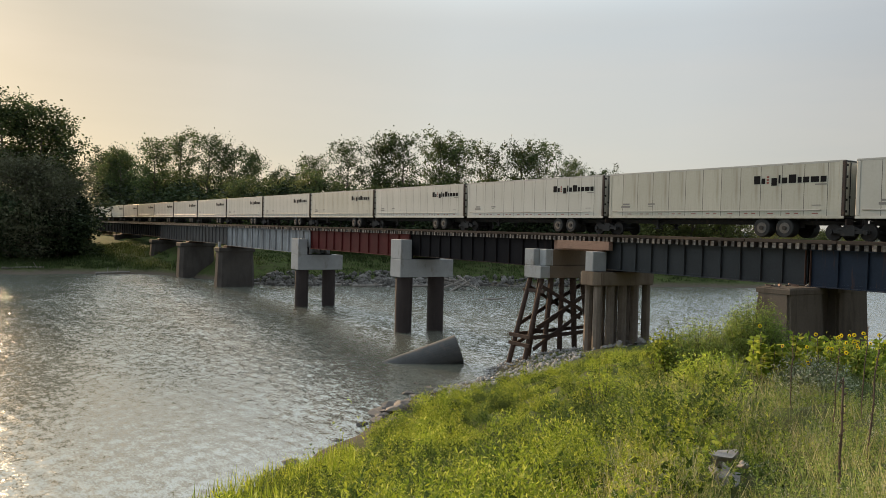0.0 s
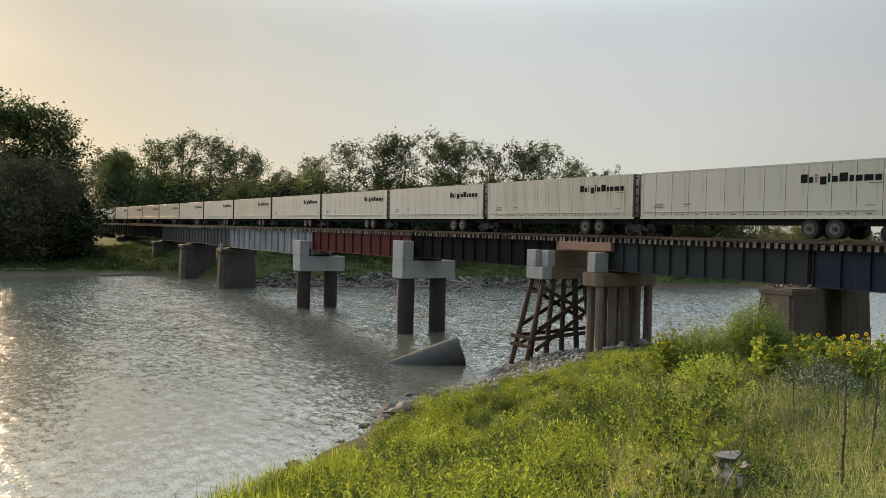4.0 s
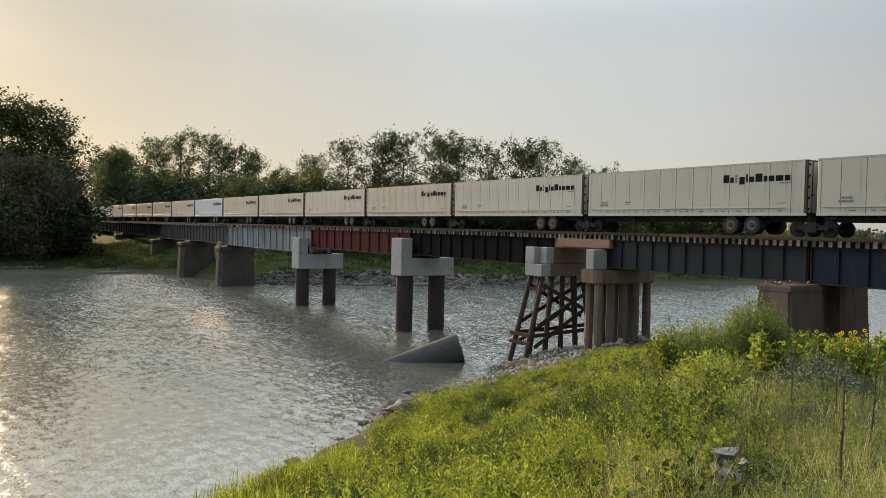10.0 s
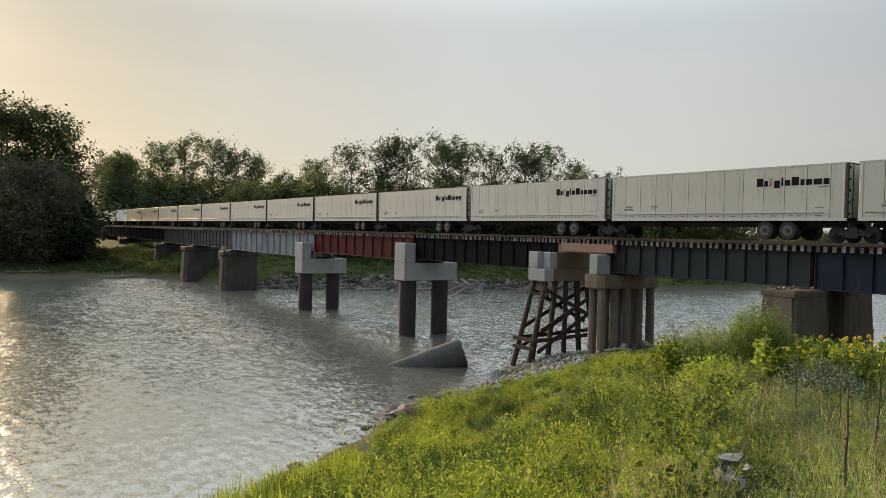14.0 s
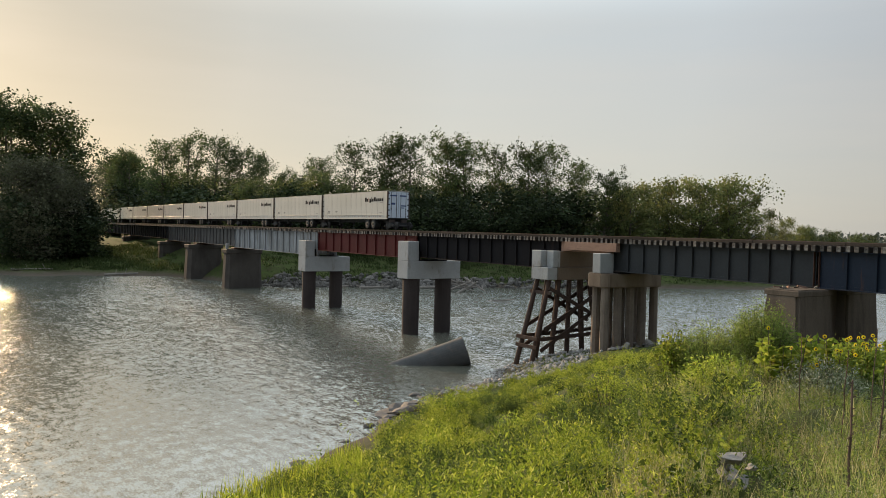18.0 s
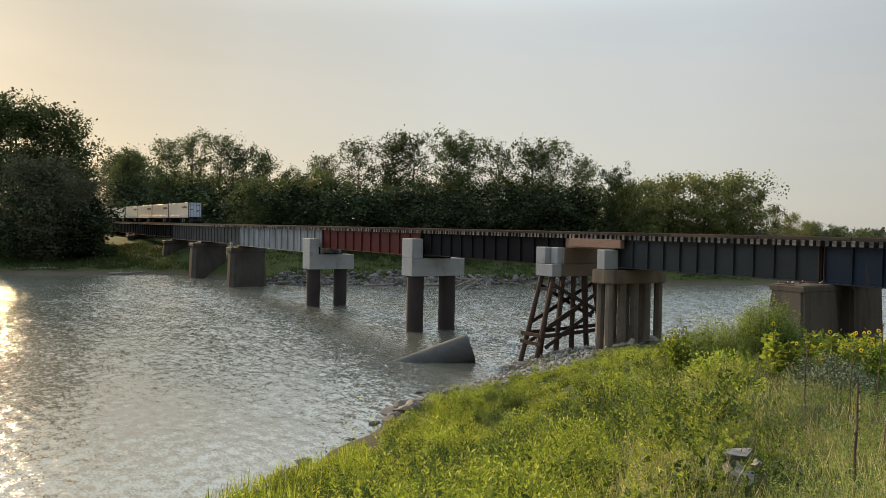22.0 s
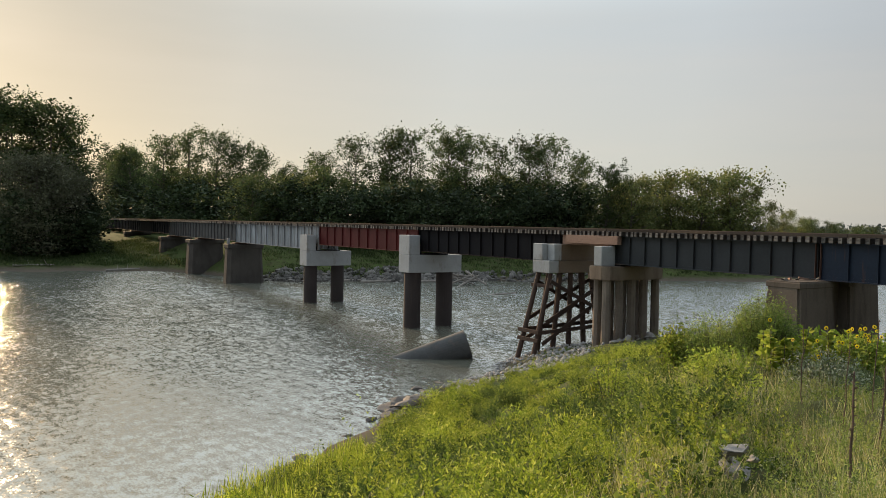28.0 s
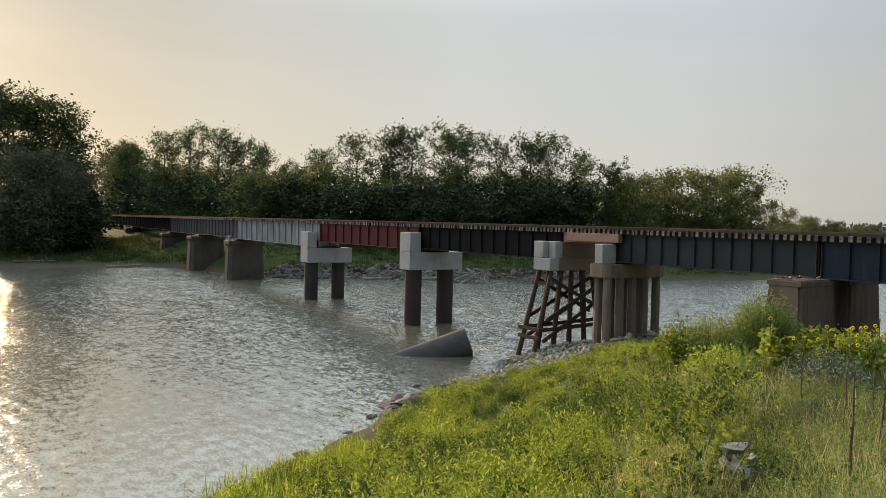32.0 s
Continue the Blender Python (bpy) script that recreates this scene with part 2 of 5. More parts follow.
UNDER = surface("underframe_black", (0.022, 0.019, 0.018), (0.011, 0.010, 0.009), (0.06, 0.038, 0.027), 0.8, coarse=2)
TYRE = surface("tyre_rubber", (0.028, 0.026, 0.025), (0.016, 0.015, 0.014), (0.05, 0.045, 0.04), 0.9, coarse=3)
RIM = surface("wheel_rim", (0.13, 0.12, 0.11), (0.06, 0.054, 0.048), (0.10, 0.06, 0.04), 0.6, 0.4, coarse=4)
ROCK = surface("grey_limestone", (0.30, 0.275, 0.25), (0.15, 0.135, 0.12), (0.08, 0.07, 0.06), 0.9, coarse=1.6, fine=14, bump=0.9, vary=0.35)
ROCK_DARK = surface("wet_brown_rock", (0.14, 0.112, 0.093), (0.06, 0.049, 0.042), (0.04, 0.035, 0.03), 0.7, coarse=1.6, fine=14, bump=0.9, vary=0.3)
BARK = surface("bark", (0.12, 0.095, 0.075), (0.055, 0.043, 0.035), None, 0.95, coarse=2, bump=0.8)
DRIFT = surface("bleached_driftwood", (0.30, 0.26, 0.22), (0.16, 0.135, 0.115), None, 0.9, coarse=2, bump=0.6)
PIPE = surface("galvanised_culvert", (0.075, 0.073, 0.07), (0.038, 0.037, 0.035), (0.09, 0.07, 0.055), 0.8, 0.0, coarse=1.0, bump=0.1)
STALK = surface("dry_stalk", (0.13, 0.082, 0.055), (0.06, 0.04, 0.03), None, 0.85, coarse=8, bump=0.5)
LEAF_FAR = foliage("woodland_leaves", [(0, (0.052, 0.074, 0.029)), (0.5, (0.072, 0.098, 0.036)), (0.85, (0.100, 0.126, 0.043)), (1, (0.14, 0.156, 0.056))], 0.40, own_shade=True, patchy=0.25)
# Brighter, warmer leaf colour stands in for trees lit from the side.
LEAF_WARM = foliage("sunlit_toned_leaves", [(0, (0.115, 0.138, 0.048)), (0.6, (0.165, 0.188, 0.062)), (1, (0.24, 0.232, 0.08))], 0.45, own_shade=True, patchy=0.25)
# Lightened and browned to imitate the veil of sun glare over the grove.
LEAF_WILLOW = foliage("glare_veiled_willow_leaves", [(0, (0.100, 0.102, 0.060)), (0.7, (0.126, 0.128, 0.074)), (1, (0.155, 0.156, 0.086))], 0.3, own_shade=True, patchy=0.2)
# Air haze is mixed into this leaf colour: paler and bluer.
LEAF_DISTANT = foliage("haze_tinted_woodland_leaves", [(0, (0.075, 0.092, 0.085)), (1, (0.105, 0.122, 0.108))], 0.15, patchy=0.05)
# Shade under the trees is put into this darker shrub leaf colour.
LEAF_SHRUB_SHADE = foliage("shade_toned_shrub_leaves", [(0, (0.029, 0.043, 0.019)), (0.7, (0.042, 0.060, 0.025)), (1, (0.068, 0.084, 0.033))], 0.22, own_shade=True, patchy=0.2)
LEAF_BANK = foliage("far_bank_blades", [(0, (0.038, 0.057, 0.018)), (0.7, (0.058, 0.082, 0.025)), (1, (0.09, 0.11, 0.037))], 0.35, patchy=0.15)
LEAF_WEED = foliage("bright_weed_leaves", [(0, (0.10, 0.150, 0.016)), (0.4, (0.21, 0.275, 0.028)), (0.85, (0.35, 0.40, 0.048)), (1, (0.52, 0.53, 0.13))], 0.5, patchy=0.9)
# Dark leaf colour that imitates shade in and between the weeds.
LEAF_SHADE = foliage("shade_toned_weed_leaves", [(0, (0.032, 0.056, 0.014)), (0.6, (0.072, 0.112, 0.026)), (1, (0.17, 0.215, 0.048))], 0.45, patchy=0.9)
LEAF_BROAD = foliage("broad_weed_leaves", [(0, (0.14, 0.20, 0.025)), (0.6, (0.28, 0.36, 0.05)), (1, (0.44, 0.48, 0.09))], 0.5)
LEAF_GREY = foliage("grey_green_leaves", [(0, (0.13, 0.16, 0.08)), (0.6, (0.22, 0.255, 0.14)), (1, (0.46, 0.47, 0.35))], 0.35)
LEAF_DRY = foliage("dry_grass", [(0, (0.22, 0.22, 0.07)), (0.5, (0.38, 0.35, 0.15)), (1, (0.60, 0.54, 0.32))], 0.45)
LEAF_BUSH = foliage("riverside_bush_leaves", [(0, (0.11, 0.16, 0.034)), (0.6, (0.20, 0.26, 0.06)), (1, (0.33, 0.37, 0.10))], 0.45)
# Pale seed heads, their colour raised further to imitate sunlit tips.
TIPS = foliage("sun_brightened_seed_tops", [(0, (0.27, 0.32, 0.045)), (0.6, (0.40, 0.44, 0.06)), (1, (0.55, 0.56, 0.15))], 0.55)
PETAL = foliage("yellow_petals", [(0, (0.78, 0.56, 0.012)), (1, (0.86, 0.70, 0.03))], 0.35)
SEED = surface("dark_flower_centre", (0.06, 0.04, 0.015), (0.03, 0.02, 0.01), None, 0.9)


def ground_material():
    m, n, l, b = nodes_of("riverbank_earth")
    pos = n.new("ShaderNodeNewGeometry").outputs["Position"]
    sep = n.new("ShaderNodeSeparateXYZ")
    l.new(pos, sep.inputs[0])
    big, mid, small = noise_tex(n, l, 0.12, 5, pos), noise_tex(n, l, 1.4, 6, pos), noise_tex(n, l, 14, 6, pos)
    grass = mix(n, l, ramp(n, l, big, [(0.35, (0, 0, 0)), (0.65, (1, 1, 1))]), (0.050, 0.074, 0.022), (0.085, 0.112, 0.034))
    grass = mix(n, l, ramp(n, l, mid, [(0.4, (0, 0, 0)), (0.75, (1, 1, 1))]), grass, (0.07, 0.058, 0.035))
    mud = mix(n, l, small, (0.06, 0.047, 0.035), (0.15, 0.122, 0.095))
    add = n.new("ShaderNodeMath")
    add.operation = "MULTIPLY_ADD"
    l.new(mid, add.inputs[0])
    add.inputs[1].default_value = 1.6
    l.new(sep.outputs[2], add.inputs[2])
    mr = n.new("ShaderNodeMapRange")
    mr.inputs[1].default_value, mr.inputs[2].default_value = 1.05, 1.6
    l.new(add.outputs[0], mr.inputs[0])
    col = mix(n, l, mr.outputs[0], mud, grass)
    l.new(col, b.inputs["Base Color"])
    b.inputs["Roughness"].default_value = 1.0
    b.inputs["Specular IOR Level"].default_value = 0.05
    bump_to(n, l, b, small, 0.6, 0.05)
    return m


def water_material():
    """Silty brown water: a dull brown body under a rippled mirror."""
    m, n, l, b = nodes_of("murky_river_water")
    pos = n.new("ShaderNodeNewGeometry").outputs["Position"]
    silt = noise_tex(n, l, 0.03, 4, pos, 0.6, (1.6, 0.7, 1))
    l.new(mix(n, l, ramp(n, l, silt, [(0.35, (0, 0, 0)), (0.65, (1, 1, 1))]), (0.118, 0.114, 0.084), (0.140, 0.146, 0.122)), b.inputs["Base Color"])
    b.inputs["Roughness"].default_value = 0.13
    b.inputs["Coat Weight"].default_value, b.inputs["Coat Roughness"].default_value, b.inputs["Coat IOR"].default_value = 0.14, 0.035, 1.4
    b.inputs["IOR"].default_value = 3.3
    calm = ramp(n, l, noise_tex(n, l, 0.07, 5, pos, 0.6, (1.6, 0.6, 1)), [(0.35, (0.55, 0.55, 0.55)), (0.7, (1, 1, 1))])
    slope = None
    for scale, detail, amount, stretch in ((0.5, 3, 0.10, (1.5, 0.7, 1)), (2.0, 3, 0.24, (1.5, 0.7, 1)), (6.0, 2, 0.34, (1.5, 0.7, 1)), (16.0, 2, 0.28, (1.2, 0.8, 1))):
        t = n.new("ShaderNodeTexNoise")
        t.inputs["Scale"].default_value, t.inputs["Detail"].default_value = scale, detail
        mp = n.new("ShaderNodeMapping")
        mp.inputs["Scale"].default_value, mp.inputs["Rotation"].default_value = stretch, (0, 0, -0.12)
        l.new(pos, mp.inputs[0])
        l.new(mp.outputs[0], t.inputs["Vector"])
        v = n.new("ShaderNodeVectorMath")
        v.operation = "MULTIPLY_ADD"
        l.new(t.outputs["Color"], v.inputs[0])
        v.inputs[1].default_value = (amount * 1.25, amount * 0.85, 0)
        v.inputs[2].default_value = (-amount * 0.625, -amount * 0.425, 0)
        if slope is None:
            slope = v.outputs[0]
        else:
            ad = n.new("ShaderNodeVectorMath")
            l.new(slope, ad.inputs[0])
            l.new(v.outputs[0], ad.inputs[1])
            slope = ad.outputs[0]
    sc = n.new("ShaderNodeVectorMath")
    sc.operation = "MULTIPLY"
    l.new(slope, sc.inputs[0])
    l.new(calm, sc.inputs[1])
    up = n.new("ShaderNodeVectorMath")
    # ripple slopes grow with distance along the camera's view, so far water reflects sky
    where = n.new("ShaderNodeVectorMath")
    where.operation = "DOT_PRODUCT"
    where.inputs[1].default_value = (0.6, 0.8, 0.0)
    l.new(pos, where.inputs[0])
    far_slope = n.new("ShaderNodeMapRange")
    far_slope.inputs[1].default_value, far_slope.inputs[2].default_value, far_slope.inputs[3].default_value, far_slope.inputs[4].default_value = 42, 105, 1.0, 3.4
    l.new(where.outputs["Value"], far_slope.inputs[0])
    # normals lean towards the camera, so far water reflects the sky above the trees
    lean = n.new("ShaderNodeVectorMath")
    lean.inputs[1].default_value = (-0.012, -0.018, 0)
    l.new(sc.outputs[0], lean.inputs[0])
    scaled_slope = n.new("ShaderNodeVectorMath")
    scaled_slope.operation = "SCALE"
    l.new(lean.outputs[0], scaled_slope.inputs[0])
    l.new(far_slope.outputs[0], scaled_slope.inputs["Scale"])
    l.new(scaled_slope.outputs[0], up.inputs[0])
    l.new(n.new("ShaderNodeNewGeometry").outputs["Normal"], up.inputs[1])
    nm = n.new("ShaderNodeVectorMath")
    nm.operation = "NORMALIZE"
    l.new(up.outputs[0], nm.inputs[0])
    l.new(nm.outputs[0], b.inputs["Normal"])
    l.new(nm.outputs[0], b.inputs["Coat Normal"])
    return m


EARTH, WATER = ground_material(), water_material()


# ---- building helpers ----
def box(bm, x0, x1, y0, y1, z0, z1, bevel=0.0):
    g = bmesh.ops.create_cube(bm, size=1)["verts"]
    for v in g:
        v.co = Vector(((x0 + x1) / 2 + v.co.x * (x1 - x0), (y0 + y1) / 2 + v.co.y * (y1 - y0), (z0 + z1) / 2 + v.co.z * (z1 - z0)))
    if bevel:
        edges = {e for v in g for e in v.link_edges}
        bmesh.ops.bevel(bm, geom=list(edges), offset=bevel, segments=1, affect="EDGES")
    return bm


def boxed(*a, bevel=0.0):
    return box(bmesh.new(), *a, bevel=bevel)


def beam(bm, a, b, w, h=None, sides=0, taper=1.0):
    """A squared beam, or a round one with that many sides, from a to b."""
    a, b = Vector(a), Vector(b)
    way = b - a
    q = way.to_track_quat("Z", "Y").to_matrix().to_4x4()
    m = Matrix.Translation((a + b) / 2) @ q
    if sides:
        bmesh.ops.create_cone(bm, cap_ends=True, segments=sides, radius1=w, radius2=w * taper, depth=way.length, matrix=m)
    else:
        g = bmesh.ops.create_cube(bm, size=1)["verts"]
        for v in g:
            v.co = m @ Vector((v.co.x * w, v.co.y * (h or w), v.co.z * way.length))
    return bm


def mesh_of(name, bm, material, smooth=False):
    me = bpy.data.meshes.new(name)
    bm.to_mesh(me)
    bm.free()
    me.materials.append(material)
    if smooth:
        me.polygons.foreach_set("use_smooth", [True] * len(me.polygons))
    return me


def part(name, bm, material, parent=None, label="", smooth=False):
    me = bm if isinstance(bm, bpy.types.Mesh) else mesh_of(name, bm, material, smooth)
    ob = new(name, me)
    ob.parent = parent
    return tagged(ob, label) if label else ob


def thing(name, label, category, group="", kind="", at=(0, 0, 0)):
    ob = new(name)
    ob.empty_display_size = 0.3
    ob.location = at
    return tagged(ob, label, category, group, kind)


def quads_mesh(name, v, material):
    """A mesh of separate four-cornered leaves from an array (n, 4, 3)."""
    me = bpy.data.meshes.new(name)
    n = len(v)
    me.vertices.add(n * 4)
    me.vertices.foreach_set("co", np.ascontiguousarray(v, dtype=np.float32).ravel())
    me.loops.add(n * 4)
    me.loops.foreach_set("vertex_index", np.arange(n * 4, dtype=np.int32))
    me.polygons.add(n)
    me.polygons.foreach_set("loop_start", np.arange(0, n * 4, 4, dtype=np.int32))
    me.update(calc_edges=True)
    me.materials.append(material)
    return me


RNG = np.random.default_rng(7)


def leaves_at(points, ways, length, width):
    """Diamond leaves at points (n, 3), pointing along ways (n, 3)."""
    n = len(points)
    w = ways / (np.linalg.norm(ways, axis=1, keepdims=True) + 1e-9)
    side = np.cross(w, RNG.normal(size=(n, 3)))
    side /= np.linalg.norm(side, axis=1, keepdims=True) + 1e-9
    ln, wd = np.broadcast_to(length, n)[:, None], np.broadcast_to(width, n)[:, None]
    mid = points + w * ln * 0.45
    return np.stack([points, mid + side * wd / 2, points + w * ln, mid - side * wd / 2], 1)


def merged(arrays):
    return np.concatenate(arrays, 0)


# ---- ground and river ----
def smooth01(a, b, x):
    t = np.clip((x - a) / (b - a), 0, 1)
    return t * t * (3 - 2 * t)


def roughness_at(x, y):
    return 0.16 * np.sin(x * 0.9 + 1.3 * np.sin(y * 0.5)) * np.sin(y * 0.8 + 0.7) + 0.07 * np.sin(x * 2.3 + y * 1.7) + 0.05 * np.sin(x * 4.1 - y * 3.3)


def height(x, y):
    x, y = np.asarray(x, float), np.asarray(y, float)
    wob = 0.5 * np.sin(x * 0.35 + 0.5) + 0.35 * np.sin(y * 0.9 + x * 0.4)
    d1 = (x - 18.5) * 0.562 - (y - 35) * 0.826 + wob - 1.7
    d2 = -(x - 37.5) * 0.65 - (y - 46.5) * 0.76 + wob
    h1 = np.interp(d1, [-12, 0, 3, 6.4, 10, 17.5, 24, 60], [-4, 0, 0.85, 1.9, 3.5, 7.6, 8.4, 8.8])
    h2 = np.interp(d2, [-12, 0, 1.6, 5.5, 16, 33, 56, 90], [-4, 0, 0.9, 2.0, 3.1, 5.6, 8.1, 8.8])
    h2 = np.minimum(h2, 8.0 - 0.11 * x)
    k = 0.7
    near = -np.log(np.exp(-np.maximum(h1, -2) / k) + np.exp(-np.maximum(h2, -2) / k)) * k
    near = np.where((h1 < -1) | (h2 < -1), np.minimum(h1, h2), near + 0.25)
    off = 24 * (1 - smooth01(34, 46, x))
    d3 = (x - 47) * 0.29 + (y - 118) * 0.957 - off + 1.2 * np.sin(x * 0.21) + 0.8 * np.sin(x * 0.53 + 1)
    right = np.interp(d3, [-12, 0, 3, 10, 22, 60], [-4, 0, 1.0, 3.2, 5.2, 5.8])
    left = np.interp(d3, [-12, 0, 1.5, 14, 45, 90], [-4, 0, 0.55, 1.8, 4.6, 5.8])
    f = smooth01(30, 44, x)
    far = left * (1 - f) + right * f
    bed = np.maximum(near, far)
    bank = np.minimum(9.05, 9.05 - (np.abs(x - 38.4) - 3.0) / 1.6) - 16 * (1 - smooth01(234, 250, y))
    h = np.maximum(bed, bank)
    hump = np.sin(x * 1.55 + 1.1 * np.sin(y * 0.8 + 0.4)) * np.sin(y * 1.75 + 1.3 * np.sin(x * 0.7)) + 0.45 * np.sin(x * 3.1 + y * 2.2 + 1.0)
    humped = smooth01(1.2, 2.4, h) * smooth01(5.0, 8.0, np.hypot(x, y)) * (1 - smooth01(24, 32, np.hypot(x, y)))
    return h + roughness_at(x, y) * smooth01(-0.3, 0.8, h) * 0.8 + (0.40 * hump - 0.12) * humped


def spread(a, b, step, n_far, far):
    core = np.arange(a, b + step, step)
    grow = np.geomspace(step, far, n_far)
    return np.concatenate([(a - np.cumsum(grow))[::-1], core, b + step + np.cumsum(grow)])


gx, gy = spread(-12, 60, 0.6, 55, 440), spread(-8, 60, 0.6, 70, 350)
GX, GY = np.meshgrid(gx, gy, indexing="ij")
verts = np.stack([GX, GY, height(GX, GY)], -1).reshape(-1, 3)
nx, ny = len(gx), len(gy)
ii = (np.arange(nx - 1)[:, None] * ny + np.arange(ny - 1)[None]).ravel()
me = bpy.data.meshes.new("ground")
me.from_pydata(verts, [], np.stack([ii, ii + ny, ii + ny + 1, ii + 1], 1))
me.polygons.foreach_set("use_smooth", [True] * len(me.polygons))
me.materials.append(EARTH)
tagged(new("ground", me), "grassy earthen river banks with muddy stony edges", "ground", kind="structure")


def river_sheet():
    """The river's face, finest where it is seen, raised into small windblown waves."""
    fine = np.radians(np.linspace(-4, 72, 250))
    ang = np.concatenate([fine, np.radians(np.linspace(72, 356, 50))[1:]])
    rad = np.concatenate([[2, 12], np.geomspace(21, 240, 400), np.geomspace(243, 3000, 22)])
    A, R = np.meshgrid(ang, rad, indexing="ij")
    X, Y = np.sin(A) * R, np.cos(A) * R
    g = np.random.default_rng(4)
    Z = np.zeros_like(X)
    for i in range(52):
        lam = 0.5 * 2.6 ** g.random()
        th = 1.35 + g.normal() * 0.55
        warp = 0.5 * np.sin(X * g.uniform(0.1, 0.3) + g.uniform(0, 6)) + 0.5 * np.sin(Y * g.uniform(0.1, 0.3) + g.uniform(0, 6))
        k = 2 * math.pi / lam
        Z += 0.0017 * lam ** 0.95 * np.sin(k * (math.sin(th) * X + math.cos(th) * Y) + 2.2 * warp + g.uniform(0, 6.28))
    gust = 0.65 + 0.35 * np.sin(X * 0.07 + 2 * np.sin(Y * 0.045))
    Z *= gust * (1 - smooth01(180, 238, R)) * smooth01(18, 24, R) * (A < fine[-1] - 0.01) * (A > fine[0] + 0.01)
    v = np.stack([X, Y, Z], -1).reshape(-1, 3)
    na, nr = len(ang), len(rad)
    i0 = (np.arange(na - 1)[:, None] * nr + np.arange(nr - 1)[None]).ravel()
    me = bpy.data.meshes.new("water")
    me.from_pydata(v, [], np.stack([i0, i0 + nr, i0 + nr + 1, i0 + 1], 1))
    me.polygons.foreach_set("use_smooth", [True] * len(me.polygons))
    me.materials.append(WATER)
    return me


tagged(new("water", river_sheet()), "rippled murky brown river reflecting the evening sky", "river", kind="structure")


# ---- railway bridge ----
XT = 38.32                     # middle of the track
TIE_TOP, TIE_H = 9.54, 0.30
RAIL_TOP = TIE_TOP + 0.18
GIRDER_X = (XT - 1.15, XT + 1.15)


def girder_span(y0, y1, zb, paint, step, label, rusty=()):
    """Two riveted plate girders under the ties, with their flanges, stiffeners and cross frames."""
    top = TIE_TOP - TIE_H
    span = thing("plate_girder_span", label, "bridge girder", "girder spans of the bridge", at=(XT, (y0 + y1) / 2, zb))
    o = Vector(span.location)
    n = max(2, round((y1 - y0) / step))
    for side, gx_ in ((-1, GIRDER_X[0] - o.x), (1, GIRDER_X[1] - o.x)):
        a, b, c, d = y0 + 0.06 - o.y, y1 - 0.06 - o.y, 0.0, top - o.z
        part("web", boxed(gx_ - 0.012, gx_ + 0.012, a, b, c + 0.04, d - 0.04), paint, span)
        part("top_flange", boxed(gx_ - 0.2, gx_ + 0.2, a, b, d - 0.05, d - 0.003), paint, span)
        part("bottom_flange", boxed(gx_ - 0.2, gx_ + 0.2, a, b, c, c + 0.05), paint, span)
        for zz in (c + 0.05, d - 0.2):
            part("flange_angle", boxed(gx_ - 0.035, gx_ + 0.035, a, b, zz, zz + 0.15), paint, span)
        stiff = None
        for i in range(n + 1):
            y = a + 0.08 + (b - a - 0.16) * i / n
            if stiff is None:
                sb = bmesh.new()
                box(sb, -0.16, 0.16, -0.012, 0.012, c + 0.05, d - 0.05)
                box(sb, -0.03, 0.03, -0.012, 0.09, c + 0.06, d - 0.06)
                stiff = mesh_of("stiffener", sb, paint)
            k = part("stiffener", stiff, paint, span)
            k.location = (gx_, y, 0)
            if i in rusty and side < 0:
                k.data = stiff.copy()
                k.data.materials[0] = RUST
    for i in range(0, n + 1, 2):
        y = y0 + 0.2 + (y1 - y0 - 0.4) * i / n - o.y
        fb = bmesh.new()
        x0, x1 = GIRDER_X[0] - o.x, GIRDER_X[1] - o.x
        beam(fb, (x0, y, 0.15), (x1, y, top - o.z - 0.15), 0.09)
        beam(fb, (x1, y, 0.15), (x0, y, top - o.z - 0.15), 0.09)
        part("cross_frame", fb, paint, span)
    return span


girder_span(-9.0, 5.0, 7.30, STEEL_NAVY, 1.6, "navy blue riveted steel plate girder span")
girder_span(5.0, 22.7, 7.33, STEEL_NAVY, 1.47, "navy blue riveted steel girder span with rusty end stiffeners", rusty=(12,))
girder_span(22.7, 37.05, 7.36, STEEL_GREY, 1.3, "dark grey-blue riveted steel girder span on concrete piers", rusty=(0,))
girder_span(42.3, 62.65, 7.20, STEEL_BLACK, 1.7, "black painted steel girder span with shallow stiffeners")
girder_span(62.65, 86.2, 7.05, STEEL_RED, 2.15, "dark red painted steel plate girder span")
girder_span(86.2, 118.9, 6.38, STEEL_WHITE, 2.3, "faded silver-white steel girder span with rust streaks")
girder_span(118.9, 142.6, 6.55, STEEL_DULL, 1.9, "dull grey weathered steel girder span")
girder_span(142.6, 163.0, 6.45, STEEL_DULL, 1.9, "dull grey weathered steel girder span near far bank")
girder_span(163.0, 203.0, 6.75, STEEL_BLACK, 2.2, "dark steel girder span running onto the wooded bank")
girder_span(203.0, 246.0, 6.9, STEEL_BLACK, 2.2, "dark steel girder span among the far trees")

# short timber span between the two near piers
span = thing("timber_span", "short span of pale reddish timber stringers", "bridge span", at=(XT, 38.83, 8.5))
for dx in (-1.56, -1.1, -0.65, 0.65, 1.1, 1.56):
    y0_, y1_ = (-2.55, 2.5) if abs(dx) > 1.5 else (-1.68, 3.35)
    part("stringer", boxed(dx - 0.19, dx + 0.19, y0_, y1_, 0.04 if abs(dx) < 1.5 else 0.16, 0.735, bevel=0.015), TIMBER_LIGHT, span)

# track: ties, rails and guard timbers
track = thing("railway_track", "single railway track with wooden ties and rusty rails on the bridge", "railway track", at=(XT, 60, TIE_TOP - TIE_H))
TIE_STEP = 0.435
tie_meshes = []
